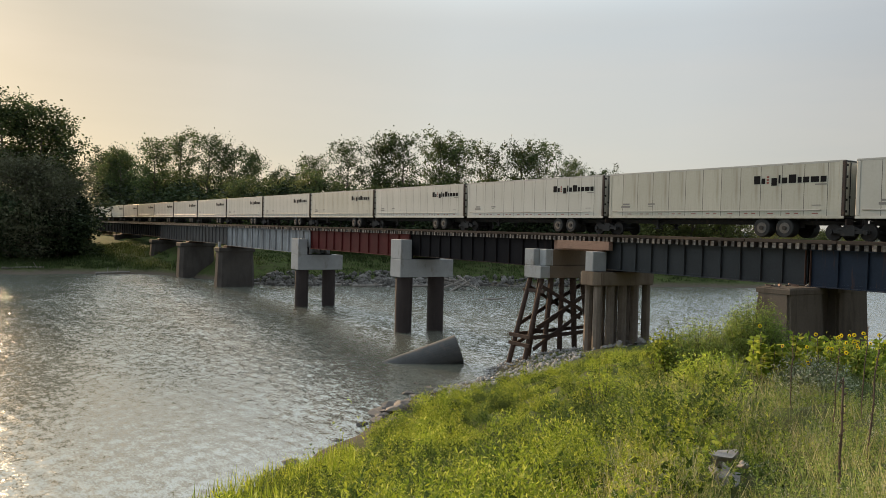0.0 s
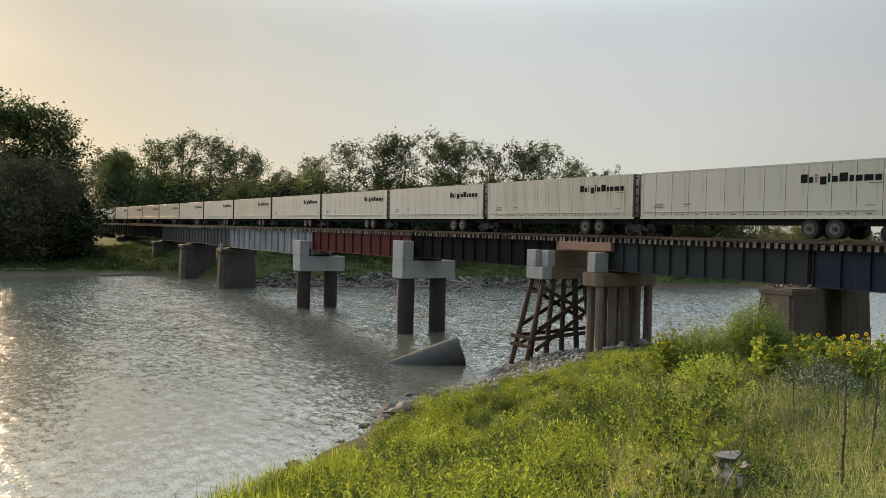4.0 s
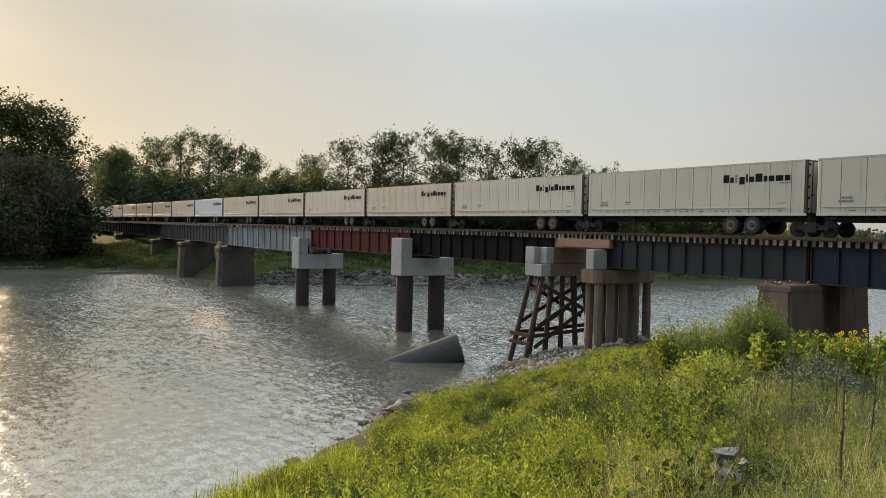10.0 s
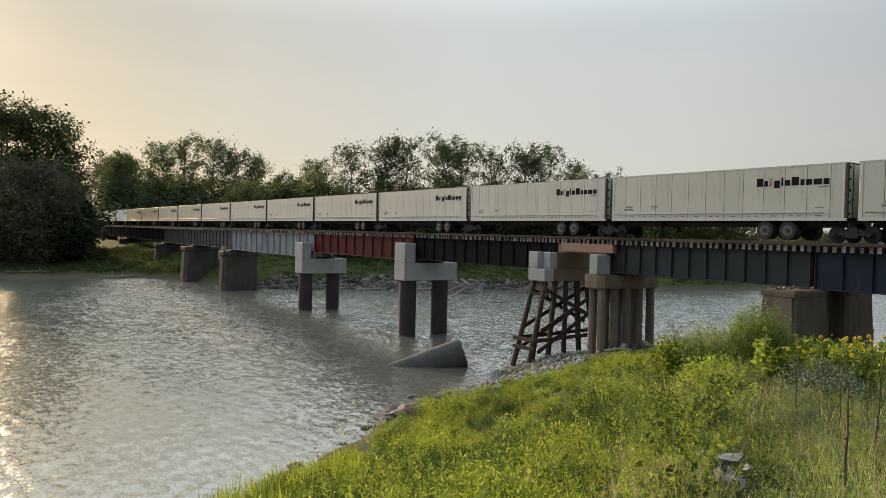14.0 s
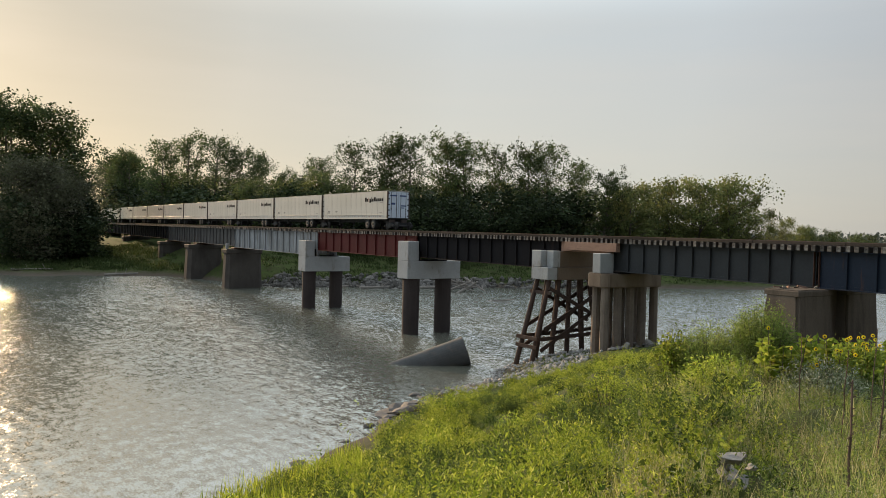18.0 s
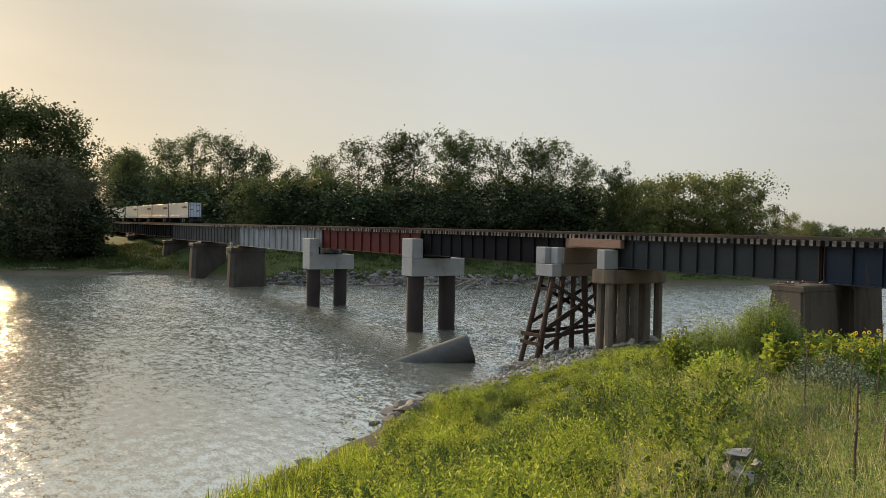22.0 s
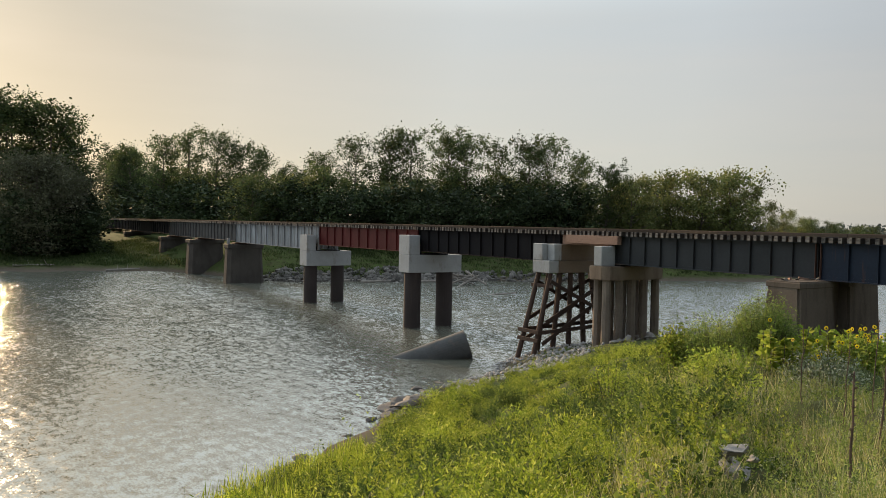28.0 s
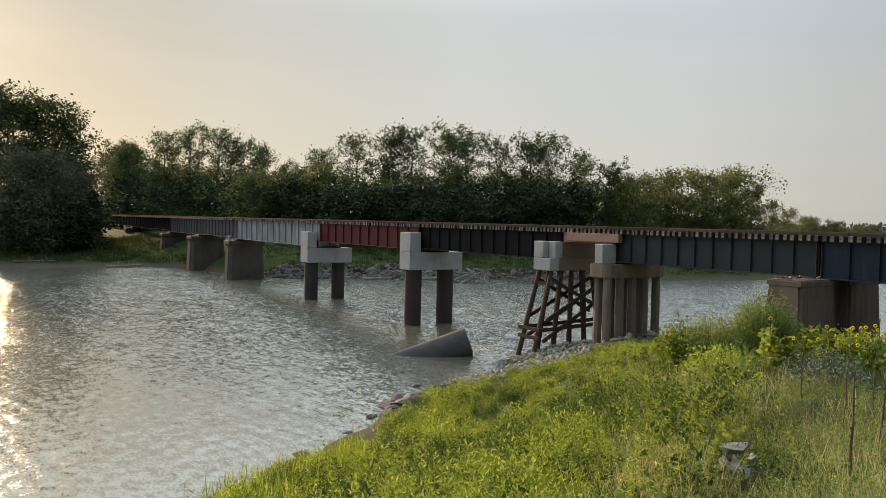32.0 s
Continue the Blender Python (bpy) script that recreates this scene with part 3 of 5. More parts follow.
for k in range(4):
    tb = boxed(-1.5 - 0.04 * k, 1.5, -0.105 - 0.006 * k, 0.105, 0, TIE_H - 0.004 - 0.02 * (k % 2), bevel=0.012)
    me = mesh_of("tie", tb, TIE_WOOD)
    me.materials.append(TIE_END)
    for f in me.polygons:
        if abs(f.normal.x) > 0.6:
            f.material_index = 1
    tie_meshes.append(me)
rt = random.Random(3)
ys = [4.0 + i * TIE_STEP for i in range(558)]
for i, y in enumerate(ys[:300]):
    k = part("tie", tie_meshes[rt.randrange(4)], TIE_WOOD, track)
    k.location = (rt.uniform(-0.05, 0.05), y - 60 + rt.uniform(-0.025, 0.025), rt.uniform(-0.012, 0.0))
far_ties = bmesh.new()
for y in ys[300:] + [4.0 - i * TIE_STEP for i in range(1, 28)]:
    box(far_ties, -1.52, 1.5, y - 60 - 0.12, y - 60 + 0.12, 0, TIE_H - 0.006)
far_row = part("tie_bed", far_ties, TIE_WOOD, track)
far_row.data.materials.append(TIE_END)
for f in far_row.data.polygons:
    if abs(f.normal.x) > 0.6:
        f.material_index = 1
tagged(far_row, kind="stuff")
for sx in (-0.755, 0.755):
    rb = bmesh.new()
    box(rb, sx - 0.075, sx + 0.075, -70, 250, TIE_H, TIE_H + 0.025)
    box(rb, sx - 0.012, sx + 0.012, -70, 250, TIE_H + 0.025, TIE_H + 0.14)
    box(rb, sx - 0.037, sx + 0.037, -70, 250, TIE_H + 0.14, TIE_H + 0.18)
    part("rail", rb, RAIL, track)
for sx in (-1.38, 1.38):
    y = -70.0
    while y < 180:
        ln = rt.choice((5.2, 6.1, 7.3))
        part("guard_timber", boxed(sx - 0.1, sx + 0.1, y + 0.02, y + ln - 0.02, TIE_H + 0.002, TIE_H + 0.15 + rt.uniform(0, 0.02), bevel=0.01), GUARD_WOOD, track)
        y += ln


# ---- piers ----
def block(name, dims, material, parent, label="", bevel=0.04):
    return part(name, boxed(*dims, bevel=bevel), material, parent, label)


def column_pier(y, top, mid, low, label, width=1.95):
    """A new pier: two round columns under a concrete cap with raised end blocks."""
    p = thing("bridge_pier", label, "bridge pier", "piers of the bridge", at=(XT, y + width / 2, -3))
    w = width / 2
    block("cap_beam", (-2.93, 2.93, -w, w, low + 3, mid + 3), CONCRETE, p)
    block("end_block", (-2.925, -1.75, -w + 0.003, w - 0.003, mid + 3.004, top + 3), CONCRETE, p)
    block("bearing_seat", (-1.5, 1.5, -w * 0.8, w * 0.55, mid + 3.004, mid + 3.1), STEEL_BLACK, p, bevel=0.01)
    block("seat_shelf", (-1.744, -1.45, -w * 0.75, -w * 0.2, mid + 3.004, mid + 3.9), STEEL_BLACK, p, bevel=0.01)
    for cx in (-1.95, 1.6):
        cb = bmesh.new()
        beam(cb, (cx, 0, 0), (cx, 0, low + 2.999), 0.80, sides=28)
        part("column", cb, COLUMN, p, "brown steel-cased round column", smooth=False)
    for lx in (-2.7, -2.3):
        lb = bmesh.new()
        beam(lb, (lx, -w + 0.25, top + 3), (lx, -w + 0.25, top + 3.16), 0.03, sides=8)
        part("lifting_loop", lb, RUST, p)
    return p


column_pier(61.5, 8.73, 6.90, 5.23, "pale concrete pier on two brown round columns in the water")
column_pier(86.0, 8.20, 6.30, 4.50, "pale concrete pier cap on two brown round columns in midstream", 2.2)


def wall_pier(y0, y1, x0, x1, top, label, material, cap=0.7, batter=0.35, post=False, foot=-3.0):
    """An older solid pier with a thicker cap and battered sides."""
    cx, cy = (x0 + x1) / 2, (y0 + y1) / 2
    p = thing("bridge_pier", label, "bridge pier", "piers of the bridge", at=(cx, cy, foot))
    hx, hy = (x1 - x0) / 2, (y1 - y0) / 2
    bm = bmesh.new()
    for z, g in ((0, batter), (top - cap - foot, 0)):
        ring = []
        for sx, sy in ((-1, -0.55), (-0.82, -1), (0.82, -1), (1, -0.55), (1, 0.55), (0.82, 1), (-0.82, 1), (-1, 0.55)):
            ring.append(bm.verts.new((sx * (hx + g), sy * (hy + g), z)))
        if z == 0:
            lower = ring
    for i in range(8):
        bm.faces.new((lower[i], lower[(i + 1) % 8], ring[(i + 1) % 8], ring[i]))
    bm.faces.new(ring)
    bm.faces.new(lower[::-1])
    part("pier_shaft", bm, material, p)
    block("pier_cap", (-hx - 0.12, hx + 0.12, -hy - 0.12, hy + 0.12, top - cap - foot + 0.002, top - foot), material, p, bevel=0.12)
    block("bearing_block", (-1.6, 1.6, -hy * 0.7, hy * 0.7, top - foot + 0.003, top - foot + 0.25), RUST, p)
    if post:
        block("end_post", (-hx + 0.1, -hx + 0.5, -0.2, 0.2, top - foot + 0.003, top - foot + 0.85), CONCRETE, p)
    return p


wall_pier(117.7, 119.9, XT - 2.75, XT + 2.75, 6.1, "old grey concrete wall pier with stained sides", OLD_CONCRETE, post=True)
wall_pier(139.6, 142.6, XT - 3.0, XT + 3.0, 6.2, "old dark concrete wall pier at the far waterline", OLD_CONCRETE)
wall_pier(162.0, 164.5, XT - 3.0, XT + 3.0, 6.15, "old concrete pier on the far bank", OLD_CONCRETE, foot=-1)
wall_pier(201.8, 204.2, XT - 3.0, XT + 3.0, 6.45, "old concrete pier among the far shrubs", OLD_CONCRETE, foot=3)
wall_pier(244.5, 247.5, XT - 3.5, XT + 3.5, 6.6, "old concrete abutment in the far bank", OLD_CONCRETE, foot=0)
wall_pier(3.0, 6.0, XT - 4.0, XT + 4.0, 7.0, "brown concrete abutment pier in the near bank", TAN_CONCRETE, foot=0)

# heavy brown pier on the near bank: two shafts with a recess between, under a thin coping
pier = thing("bridge_pier", "broad brown stained concrete pier on the near bank", "bridge pier", "piers of the bridge", at=(XT, 22.9, 1.5))


def pier_shaft(x0, x1, half, batter):
    """A battered shaft with a shallow projecting top course."""
    pb, prev = bmesh.new(), None
    for z, g in ((0, batter), (5.5, 0.0), (5.52, 0.025), (5.74, 0.025), (5.79, 0.0)):
        ring = [pb.verts.new((x, y, z)) for x, y in ((x0 - g, -half - g), (x1 + g * 0.3, -half - g), (x1 + g * 0.3, half + g), (x0 - g, half + g))]
        if prev:
            for i in range(4):
                pb.faces.new((prev[i], prev[(i + 1) % 4], ring[(i + 1) % 4], ring[i]))
        prev = ring
    pb.faces.new(prev)
    edges = [e for e in pb.edges if abs(e.verts[0].co.z - e.verts[1].co.z) > 1]
    bmesh.ops.bevel(pb, geom=edges, offset=0.14, segments=2, affect="EDGES")
    return pb


part("pier_shaft", pier_shaft(-3.85, -0.95, 0.9, 0.42), BROWN_CONCRETE, pier)
part("pier_shaft", pier_shaft(0.45, 3.35, 0.86, 0.3), BROWN_CONCRETE, pier)
block("recess_wall", (-1.2, 0.7, -0.35, 0.6, 0, 5.78), BROWN_CONCRETE, pier, bevel=0.01)
block("coping", (-3.8, 3.3, -0.82, 0.82, 5.793, 5.826), BROWN_CONCRETE, pier, bevel=0.01)
rs = random.Random(8)
for i in range(7):
    x, y = rs.uniform(-3.5, -1.8), rs.uniform(-0.7, 0.5)
    db = beam(bmesh.new(), (x, y, 5.87), (x + rs.uniform(-0.7, 0.7), y + rs.uniform(-0.3, 0.3), 5.9 + rs.uniform(0, 0.1)), rs.uniform(0.05, 0.1))
    part("plank_scrap", db, (TIMBER_LIGHT, DRIFT, TIE_WOOD)[i % 3], pier, "loose weathered plank")

# pile pier: chamfered cap on two rows of slender piles
pier = thing("pile_pier", "tan concrete pile bent with chamfered cap and slender piles", "bridge pier", "piers of the bridge", at=(XT, 37.15, 0))
cb = bmesh.new()
lo = []
for z in (6.33, 7.25):
    lo.append([cb.verts.new((sx, sy, z)) for sx, sy in ((-2.75, -0.55), (-2.4, -1.0), (2.5, -1.0), (2.8, -0.6), (2.8, 0.6), (2.5, 1.0), (-2.4, 1.0), (-2.75, 0.55))])
for i in range(8):
    cb.faces.new((lo[0][i], lo[0][(i + 1) % 8], lo[1][(i + 1) % 8], lo[1][i]))
cb.faces.new(lo[1])
cb.faces.new(lo[0][::-1])
bmesh.ops.bevel(cb, geom=cb.edges[:], offset=0.06, segments=2, affect="EDGES")
part("cap_beam", cb, TAN_CONCRETE, pier)
block("end_block", (-2.68, -1.44, -0.42, 0.32, 7.253, 8.56), CONCRETE, pier, "pale new concrete block")
block("bearing_seat", (-1.42, 1.5, -0.85, 0.1, 7.253, 7.355), STEEL_BLACK, pier, bevel=0.01)
for row, off in ((-0.55, 0.0), (0.55, 0.25)):
    for i in range(5):
        x = -2.3 + i * 1.16 + off * (1 if i < 4 else -0.5)
        pp = beam(bmesh.new(), (x, row, -0.5), (x * 0.985, row * 0.95, 6.329), 0.31, sides=8, taper=0.92)
        part("pile_post", pp, PILE, pier)

# timber trestle bent
pier = thing("timber_trestle", "dark timber pile trestle with cross bracing under a concrete cap", "trestle bent", at=(XT, 42.6, 0))
block("cap_beam", (-1.98, 2.9, -0.9, 0.95, 6.48, 7.36), TAN_CONCRETE, pier, bevel=0.03)
block("cap_end", (-2.9, -1.984, -0.903, 0.953, 6.478, 7.36), CONCRETE, pier, "pale new concrete cap end")
block("cap_wall", (-1.72, 2.9, -0.75, 0.9, 7.364, 8.52), TAN_CONCRETE, pier, bevel=0.03)
block("end_block", (-2.895, -2.25, -0.1, 0.94, 7.364, 8.56), CONCRETE, pier, "pale new concrete block")
block("end_block", (-2.42, -1.73, -0.88, -0.15, 7.364, 8.56), CONCRETE, pier, "pale new concrete block")
for row in (-0.62, 0.66):
    for i, (xt_, xb_) in enumerate(((-2.5, -4.4), (-1.6, -2.55), (-0.6, -0.9), (0.5, 0.7), (1.5, 2.3), (2.5, 4.0))):
        tb = beam(bmesh.new(), (xb_, row * 1.35, -0.6), (xt_, row, 6.479), 0.19, sides=9, taper=0.9)
        part("pile_post", tb, TIMBER, pier)
for row in (-0.88, 0.92):
    for (xa, za), (xb_, zb_) in (((-3.2, 3.0), (2.9, 5.9)), ((2.9, 3.2), (-2.7, 5.9)), ((-3.9, 2.3), (3.4, 2.55)), ((-3.5, 1.5), (1.2, 3.9))):
        part("brace", beam(bmesh.new(), (xa, row * 1.2, za), (xb_, row, zb_), 0.09, 0.26), TIMBER, pier)
for (x, z) in ((-3.95, 1.75), (-2.75, 5.55), (-3.9, 2.35)):
    part("girt", beam(bmesh.new(), (x, -1.15, z), (x, 1.15, z), 0.12, 0.24), TIMBER, pier)


# ---- train of van trailers riding on rail bogies ----
LENGTH, PITCH, BOX_Z, BOX_H = 15.92, 16.45, 1.09, 2.90


def wheel_round(bm, x0, x1, y, z, r, sides=20):
    beam(bm, (x0, y, z), (x1, y, z), r, sides=sides)
    return bm


def letter_block(bm, x, y0, y1, z0, z1):
    box(bm, x - 0.006, x, y0, y1, z0, z1)


def trailer(paint, label, tail=False):
    """A box trailer, its base at the rail under its rear end, the front towards +y."""
    t = thing("van_trailer", label, "rail trailer", "trailers of the train")
    w, b, top = 1.295, BOX_Z, BOX_Z + BOX_H
    n, y0, step = 11, 0.89, 1.255
    y1 = y0 + n * step
    panel = mesh_of("side_panel", boxed(0, 0.02, 0.014, step - 0.014, b + 0.13, top - 0.11, bevel=0.004), paint)
    rib = mesh_of("panel_seam", boxed(0, 0.016, -0.055, 0.055, b + 0.13, top - 0.11), RIB)
    for i in range(n):
        k = part("side_panel", panel, paint, t)
        k.location = (-w, y0 + i * step, 0)
    for i in range(n + 1):
        k = part("panel_seam", rib, RIB, t)
        k.location = (-w + 0.002, y0 + i * step, 0)
    for ya, yb in ((0.32, y0 - 0.014), (y1 + 0.014, LENGTH - 0.22)):
        part("end_panel", boxed(-w, -w + 0.02, ya, yb, b + 0.13, top - 0.11, bevel=0.004), paint, t)
    part("far_side_wall", boxed(w - 0.03, w, 0.05, LENGTH, b + 0.13, top - 0.11), paint, t)
    part("roof", boxed(-w + 0.01, w - 0.01, 0.04, LENGTH, top - 0.05, top - 0.005, bevel=0.01), TRIM, t)
    for sx in (-1, 1):
        part("top_rail", boxed(*sorted((sx * w, sx * (w + 0.012) - sx * 0.05)), 0.02, LENGTH, top - 0.108, top, bevel=0.008), TRIM, t)
        part("bottom_rail", boxed(*sorted((sx * (w + 0.012), sx * (w - 0.06))), 0.02, LENGTH, b, b + 0.128, bevel=0.008), paint, t)
    part("rub_rail", boxed(-w - 0.04, -w - 0.002, 1.2, LENGTH - 0.35, b + 0.40, b + 0.46, bevel=0.01), TRIM, t, "bright metal rub rail")
    part("front_wall", boxed(-w + 0.03, w - 0.03, LENGTH - 0.06, LENGTH - 0.01, b + 0.1, top - 0.05), paint, t)
    for sx in (-1, 1):
        part("front_post", boxed(*sorted((sx * (w + 0.004), sx * (w - 0.09))), LENGTH - 0.215, LENGTH - 0.004, b + 0.13, top - 0.11, bevel=0.03), paint, t)
        part("rear_post", boxed(*sorted((sx * (w + 0.004), sx * (w - 0.12))), 0.0, 0.16, b + 0.1, top - 0.03, bevel=0.015), DARK_RUST, t, "dark rusty rear frame post")
        part("rear_corner", boxed(*sorted((sx * (w + 0.003), sx * (w - 0.1))), 0.162, 0.315, b + 0.1, top - 0.03, bevel=0.01), paint, t)
    for sx in (-1, 1):
        d = part("rear_door", boxed(*sorted((sx * 0.01, sx * (w - 0.125))), 0.02, 0.06, b + 0.16, top - 0.1, bevel=0.01), PANEL_BLUE if tail else paint, t)
        rods = bmesh.new()
        for x in (0.25, 0.85):
            beam(rods, (sx * x, -0.005, b + 0.15), (sx * x, -0.005, top - 0.12), 0.022, sides=6)
            box(rods, sx * x - 0.05, sx * x + 0.05, -0.02, 0.02, b + 1.0, b + 1.12)
        part("lock_rod", rods, UNDER, d)
        hb = bmesh.new()
        for k in range(5):
            z = b + 0.3 + k * 0.57
            box(hb, *sorted((sx * (w - 0.13), sx * (w - 0.26))), 0.002, 0.02, z, z + 0.12)
        part("hinge", hb, UNDER, d)
    if tail:
        mb = bmesh.new()
        for k, (x, z, ww, hh) in enumerate(((-1.0, 2.35, 0.75, 0.14), (0.12, 2.35, 0.8, 0.14), (0.3, 1.35, 0.6, 0.12), (0.3, 1.15, 0.35, 0.1), (-0.9, 1.5, 0.5, 0.2))):
            box(mb, x, x + ww, 0.008, 0.018, b + z, b + z + hh)
        part("door_marking", mb, BLUE_INK, t, "dark blue painted marks")
    part("floor", boxed(-w + 0.05, w - 0.05, 0.05, LENGTH - 0.05, b + 0.03, b + 0.125), UNDER, t)
    fl = bmesh.new()
    for i in range(30):
        y = 0.4 + i * 0.52
        box(fl, -w + 0.06, w - 0.06, y - 0.03, y + 0.03, b - 0.09, b + 0.028)
    tagged(part("underfloor", fl, UNDER, t), kind="stuff")
    part("frame_rail", boxed(-0.5, -0.38, 0.1, LENGTH - 0.3, b - 0.32, b - 0.095), UNDER, t)
    part("frame_rail", boxed(0.38, 0.5, 0.1, LENGTH - 0.3, b - 0.32, b - 0.095), UNDER, t)
    # lettering: plain dark blocks in the rhythm of the owner's sign
    y, big = 5.07, 1.105
    for lw, z0, z1 in ((0.34, 0, 0.40), (0.20, 0, 0.27), (0, 0, 0), (0.30, -0.10, 0.27), (0.10, 0, 0.40), (0.28, 0, 0.27), (0.38, 0, 0.40), (0.20, 0, 0.27), (0.30, 0, 0.27), (0.40, 0, 0.27), (0.28, 0, 0.27)):
        if lw == 0:
            y -= 0.26 * big
            continue
        lw, z0, z1 = lw * big, z0 * big, z1 * big
        part("sign_block", boxed(-w - 0.008, -w - 0.003, y - lw, y, b + 1.85 + z0, b + 1.85 + z1), BLACK_INK, t, "plain black block of the painted sign")
        y -= lw + 0.075 * big
    dots = bmesh.new()
    for k in range(3):
        letter_block(dots, -w - 0.003, 4.16, 4.30, b + 1.86 + k * 0.15, b + 1.96 + k * 0.15)
    part("sign_dots", dots, RED_INK, t, "small red and grey sign marks")
    sm = bmesh.new()
    letter_block(sm, -w - 0.002, 0.95, 1.55, b + 1.71, b + 1.77)
    for (ya, yb, z0, z1) in ((14.1, 14.7, 0.84, 0.94), (14.05, 14.8, 0.66, 0.78), (12.0, 12.55, 0.84, 0.92), (12.2, 12.5, 0.72, 0.76), (1.2, 1.7, 0.66, 0.70)):
        letter_block(sm, -w - 0.002, ya, yb, b + z0, b + z1)
    part("number_bars", sm, GREY_INK, t, "small grey number bars")
    mk = bmesh.new()
    for i in range(n):
        yy = y0 + (i + 0.5) * step
        if i % 2:
            letter_block(mk, -w - 0.002, yy - 0.35, yy - 0.12, b + 0.24, b + 0.285)
            letter_block(mk, -w - 0.002, yy + 0.12, yy + 0.35, b + 0.24, b + 0.285)
        else:
            letter_block(mk, -w - 0.002, yy - 0.16, yy + 0.16, b + 0.24, b + 0.285)
    part("reflector_strips", mk, RED_INK, t, "dark red reflector dashes")
    # road wheels, carried clear of the rail
    rimmat = RIM
    for y in (3.2, 4.55):
        part("axle", wheel_round(bmesh.new(), -1.0, 1.0, y, b - 0.5, 0.06, 8), UNDER, t)
        for sx in (-1, 1):
            tb = bmesh.new()
            wheel_round(tb, sx * 1.24, sx * 0.62, y, b - 0.5, 0.50, 24)
            bmesh.ops.bevel(tb, geom=tb.edges[:], offset=0.035, segments=1, affect="EDGES")
            ty = part("road_tyre", tb, TYRE, t)
            rb = bmesh.new()
            wheel_round(rb, sx * 1.247, sx * 1.2, y, b - 0.5, 0.29, 20)
            part("rim", rb, rimmat, ty)
            hb = bmesh.new()
            wheel_round(hb, sx * 1.30, sx * 1.24, y, b - 0.5, 0.12, 12)
            part("hub", hb, UNDER, ty)
    sb = bmesh.new()
    for sx in (-0.55, 0.55):
        box(sb, sx - 0.06, sx + 0.06, 2.5, 5.2, b - 0.45, b - 0.25)
        beam(sb, (sx, 2.6, b - 0.35), (sx, 3.15, b - 0.6), 0.1)
        beam(sb, (sx, 5.1, b - 0.35), (sx, 4.55, b - 0.6), 0.1)
    part("suspension", sb, UNDER, t)
    for sx in (-0.85, 0.85):
        lb = bmesh.new()
        box(lb, sx - 0.07, sx + 0.07, 12.0, 12.14, b - 0.62, b - 0.05)
        box(lb, sx - 0.14, sx + 0.14, 11.9, 12.24, b - 0.66, b - 0.61)
        beam(lb, (sx, 12.07, b - 0.5), (sx * 0.9, 13.1, b - 0.08), 0.05)
        beam(lb, (sx, 12.07, b - 0.5), (sx * 0.9, 11.2, b - 0.08), 0.05)
        part("landing_leg", lb, UNDER, t)
        cb = bmesh.new()
        beam(cb, (sx, 12.07, b - 0.45), (-sx, 12.07, b - 0.12), 0.05)
        part("leg_brace", cb, UNDER, t)
    for sx in (-1, 1):
        fb = bmesh.new()
        beam(fb, (sx * 0.6, 0.1, b - 0.1), (sx * 0.5, 0.05, b - 0.55), 0.12)
        box(fb, sx * 0.7 - 0.3, sx * 0.7 + 0.3, 0.03, 0.10, b - 0.3, b - 0.02)
        part("coupler_plate", fb, DARK_RUST, t, "rusty coupling plate")
    # rail bogie under the coupling
    bg = bmesh.new()
    for sx in (-1.0, 1.0):
        box(bg, sx - 0.09, sx + 0.09, -1.15, 0.95, 0.36, 0.50)
        box(bg, sx - 0.11, sx + 0.11, -0.45, 0.25, 0.24, 0.66)
        beam(bg, (sx, -1.0, 0.42), (sx, -0.3, 0.66), 0.12)
        beam(bg, (sx, 0.8, 0.42), (sx, 0.1, 0.66), 0.12)
        for y in (-0.98, 0.78):
            wheel_round(bg, sx - 0.13 * (1 if sx > 0 else -1) * 0, sx + 0.14 * (1 if sx > 0 else -1), y, 0.42, 0.12, 10)
    box(bg, -1.0, 1.0, -0.35, 0.15, 0.45, 0.78)
    bogie = part("bogie", bg, UNDER, t, "black steel rail bogie")
    for y in (-0.98, 0.78):
        for sx in (-0.755, 0.755):
            wb = bmesh.new()
            wheel_round(wb, sx - 0.065, sx + 0.065, y, 0.42, 0.42, 24)
            wheel_round(wb, sx - 0.005 + (0.05 if sx < 0 else -0.05), sx + 0.02 + (0.05 if sx < 0 else -0.05), y, 0.42, 0.445, 24)
            part("rail_wheel", wb, UNDER, bogie)
        part("rail_axle", wheel_round(bmesh.new(), -0.7, 0.7, y, 0.42, 0.08, 10), UNDER, bogie)
    return t


white = trailer(PANEL, "white ribbed box trailer with black sign, on rail bogies")
cream = trailer(PANEL_CREAM, "cream stained ribbed box trailer with black sign, on rail bogies")
cool = trailer(PANEL_BLUE, "clean bluish-white ribbed box trailer with black sign")
rear = trailer(PANEL, "last white box trailer with blue-white rear doors", tail=True)
FLEET = []
COUNT, TAIL_START = 33, -291.65
CREAM = {9, 11, 12, 15, 19, 22, 28}
for n in range(COUNT):
    if n == 0:
        FLEET.append(rear)
    elif n == 13:
        FLEET.append(cool)
    elif n == 12:
        FLEET.append(cream)
    elif n == 1:
        FLEET.append(white)
    else:
        FLEET.append(copy_thing(cream if n in CREAM else white, pose(XT, 0, RAIL_TOP)))
RUN = [(0, 0), (1.75, 34.8), (3.5, 69.7), (5.5, 109.5), (7.25, 144.3), (9, 179.3), (11, 219.4), (13, 259.6), (14.5, 289.8), (16.5, 330.1), (18, 360.4), (19, 380.8), (20, 401.2), (22, 442.2), (25, 504.3), (28.5, 577.0), (32, 650.0)]


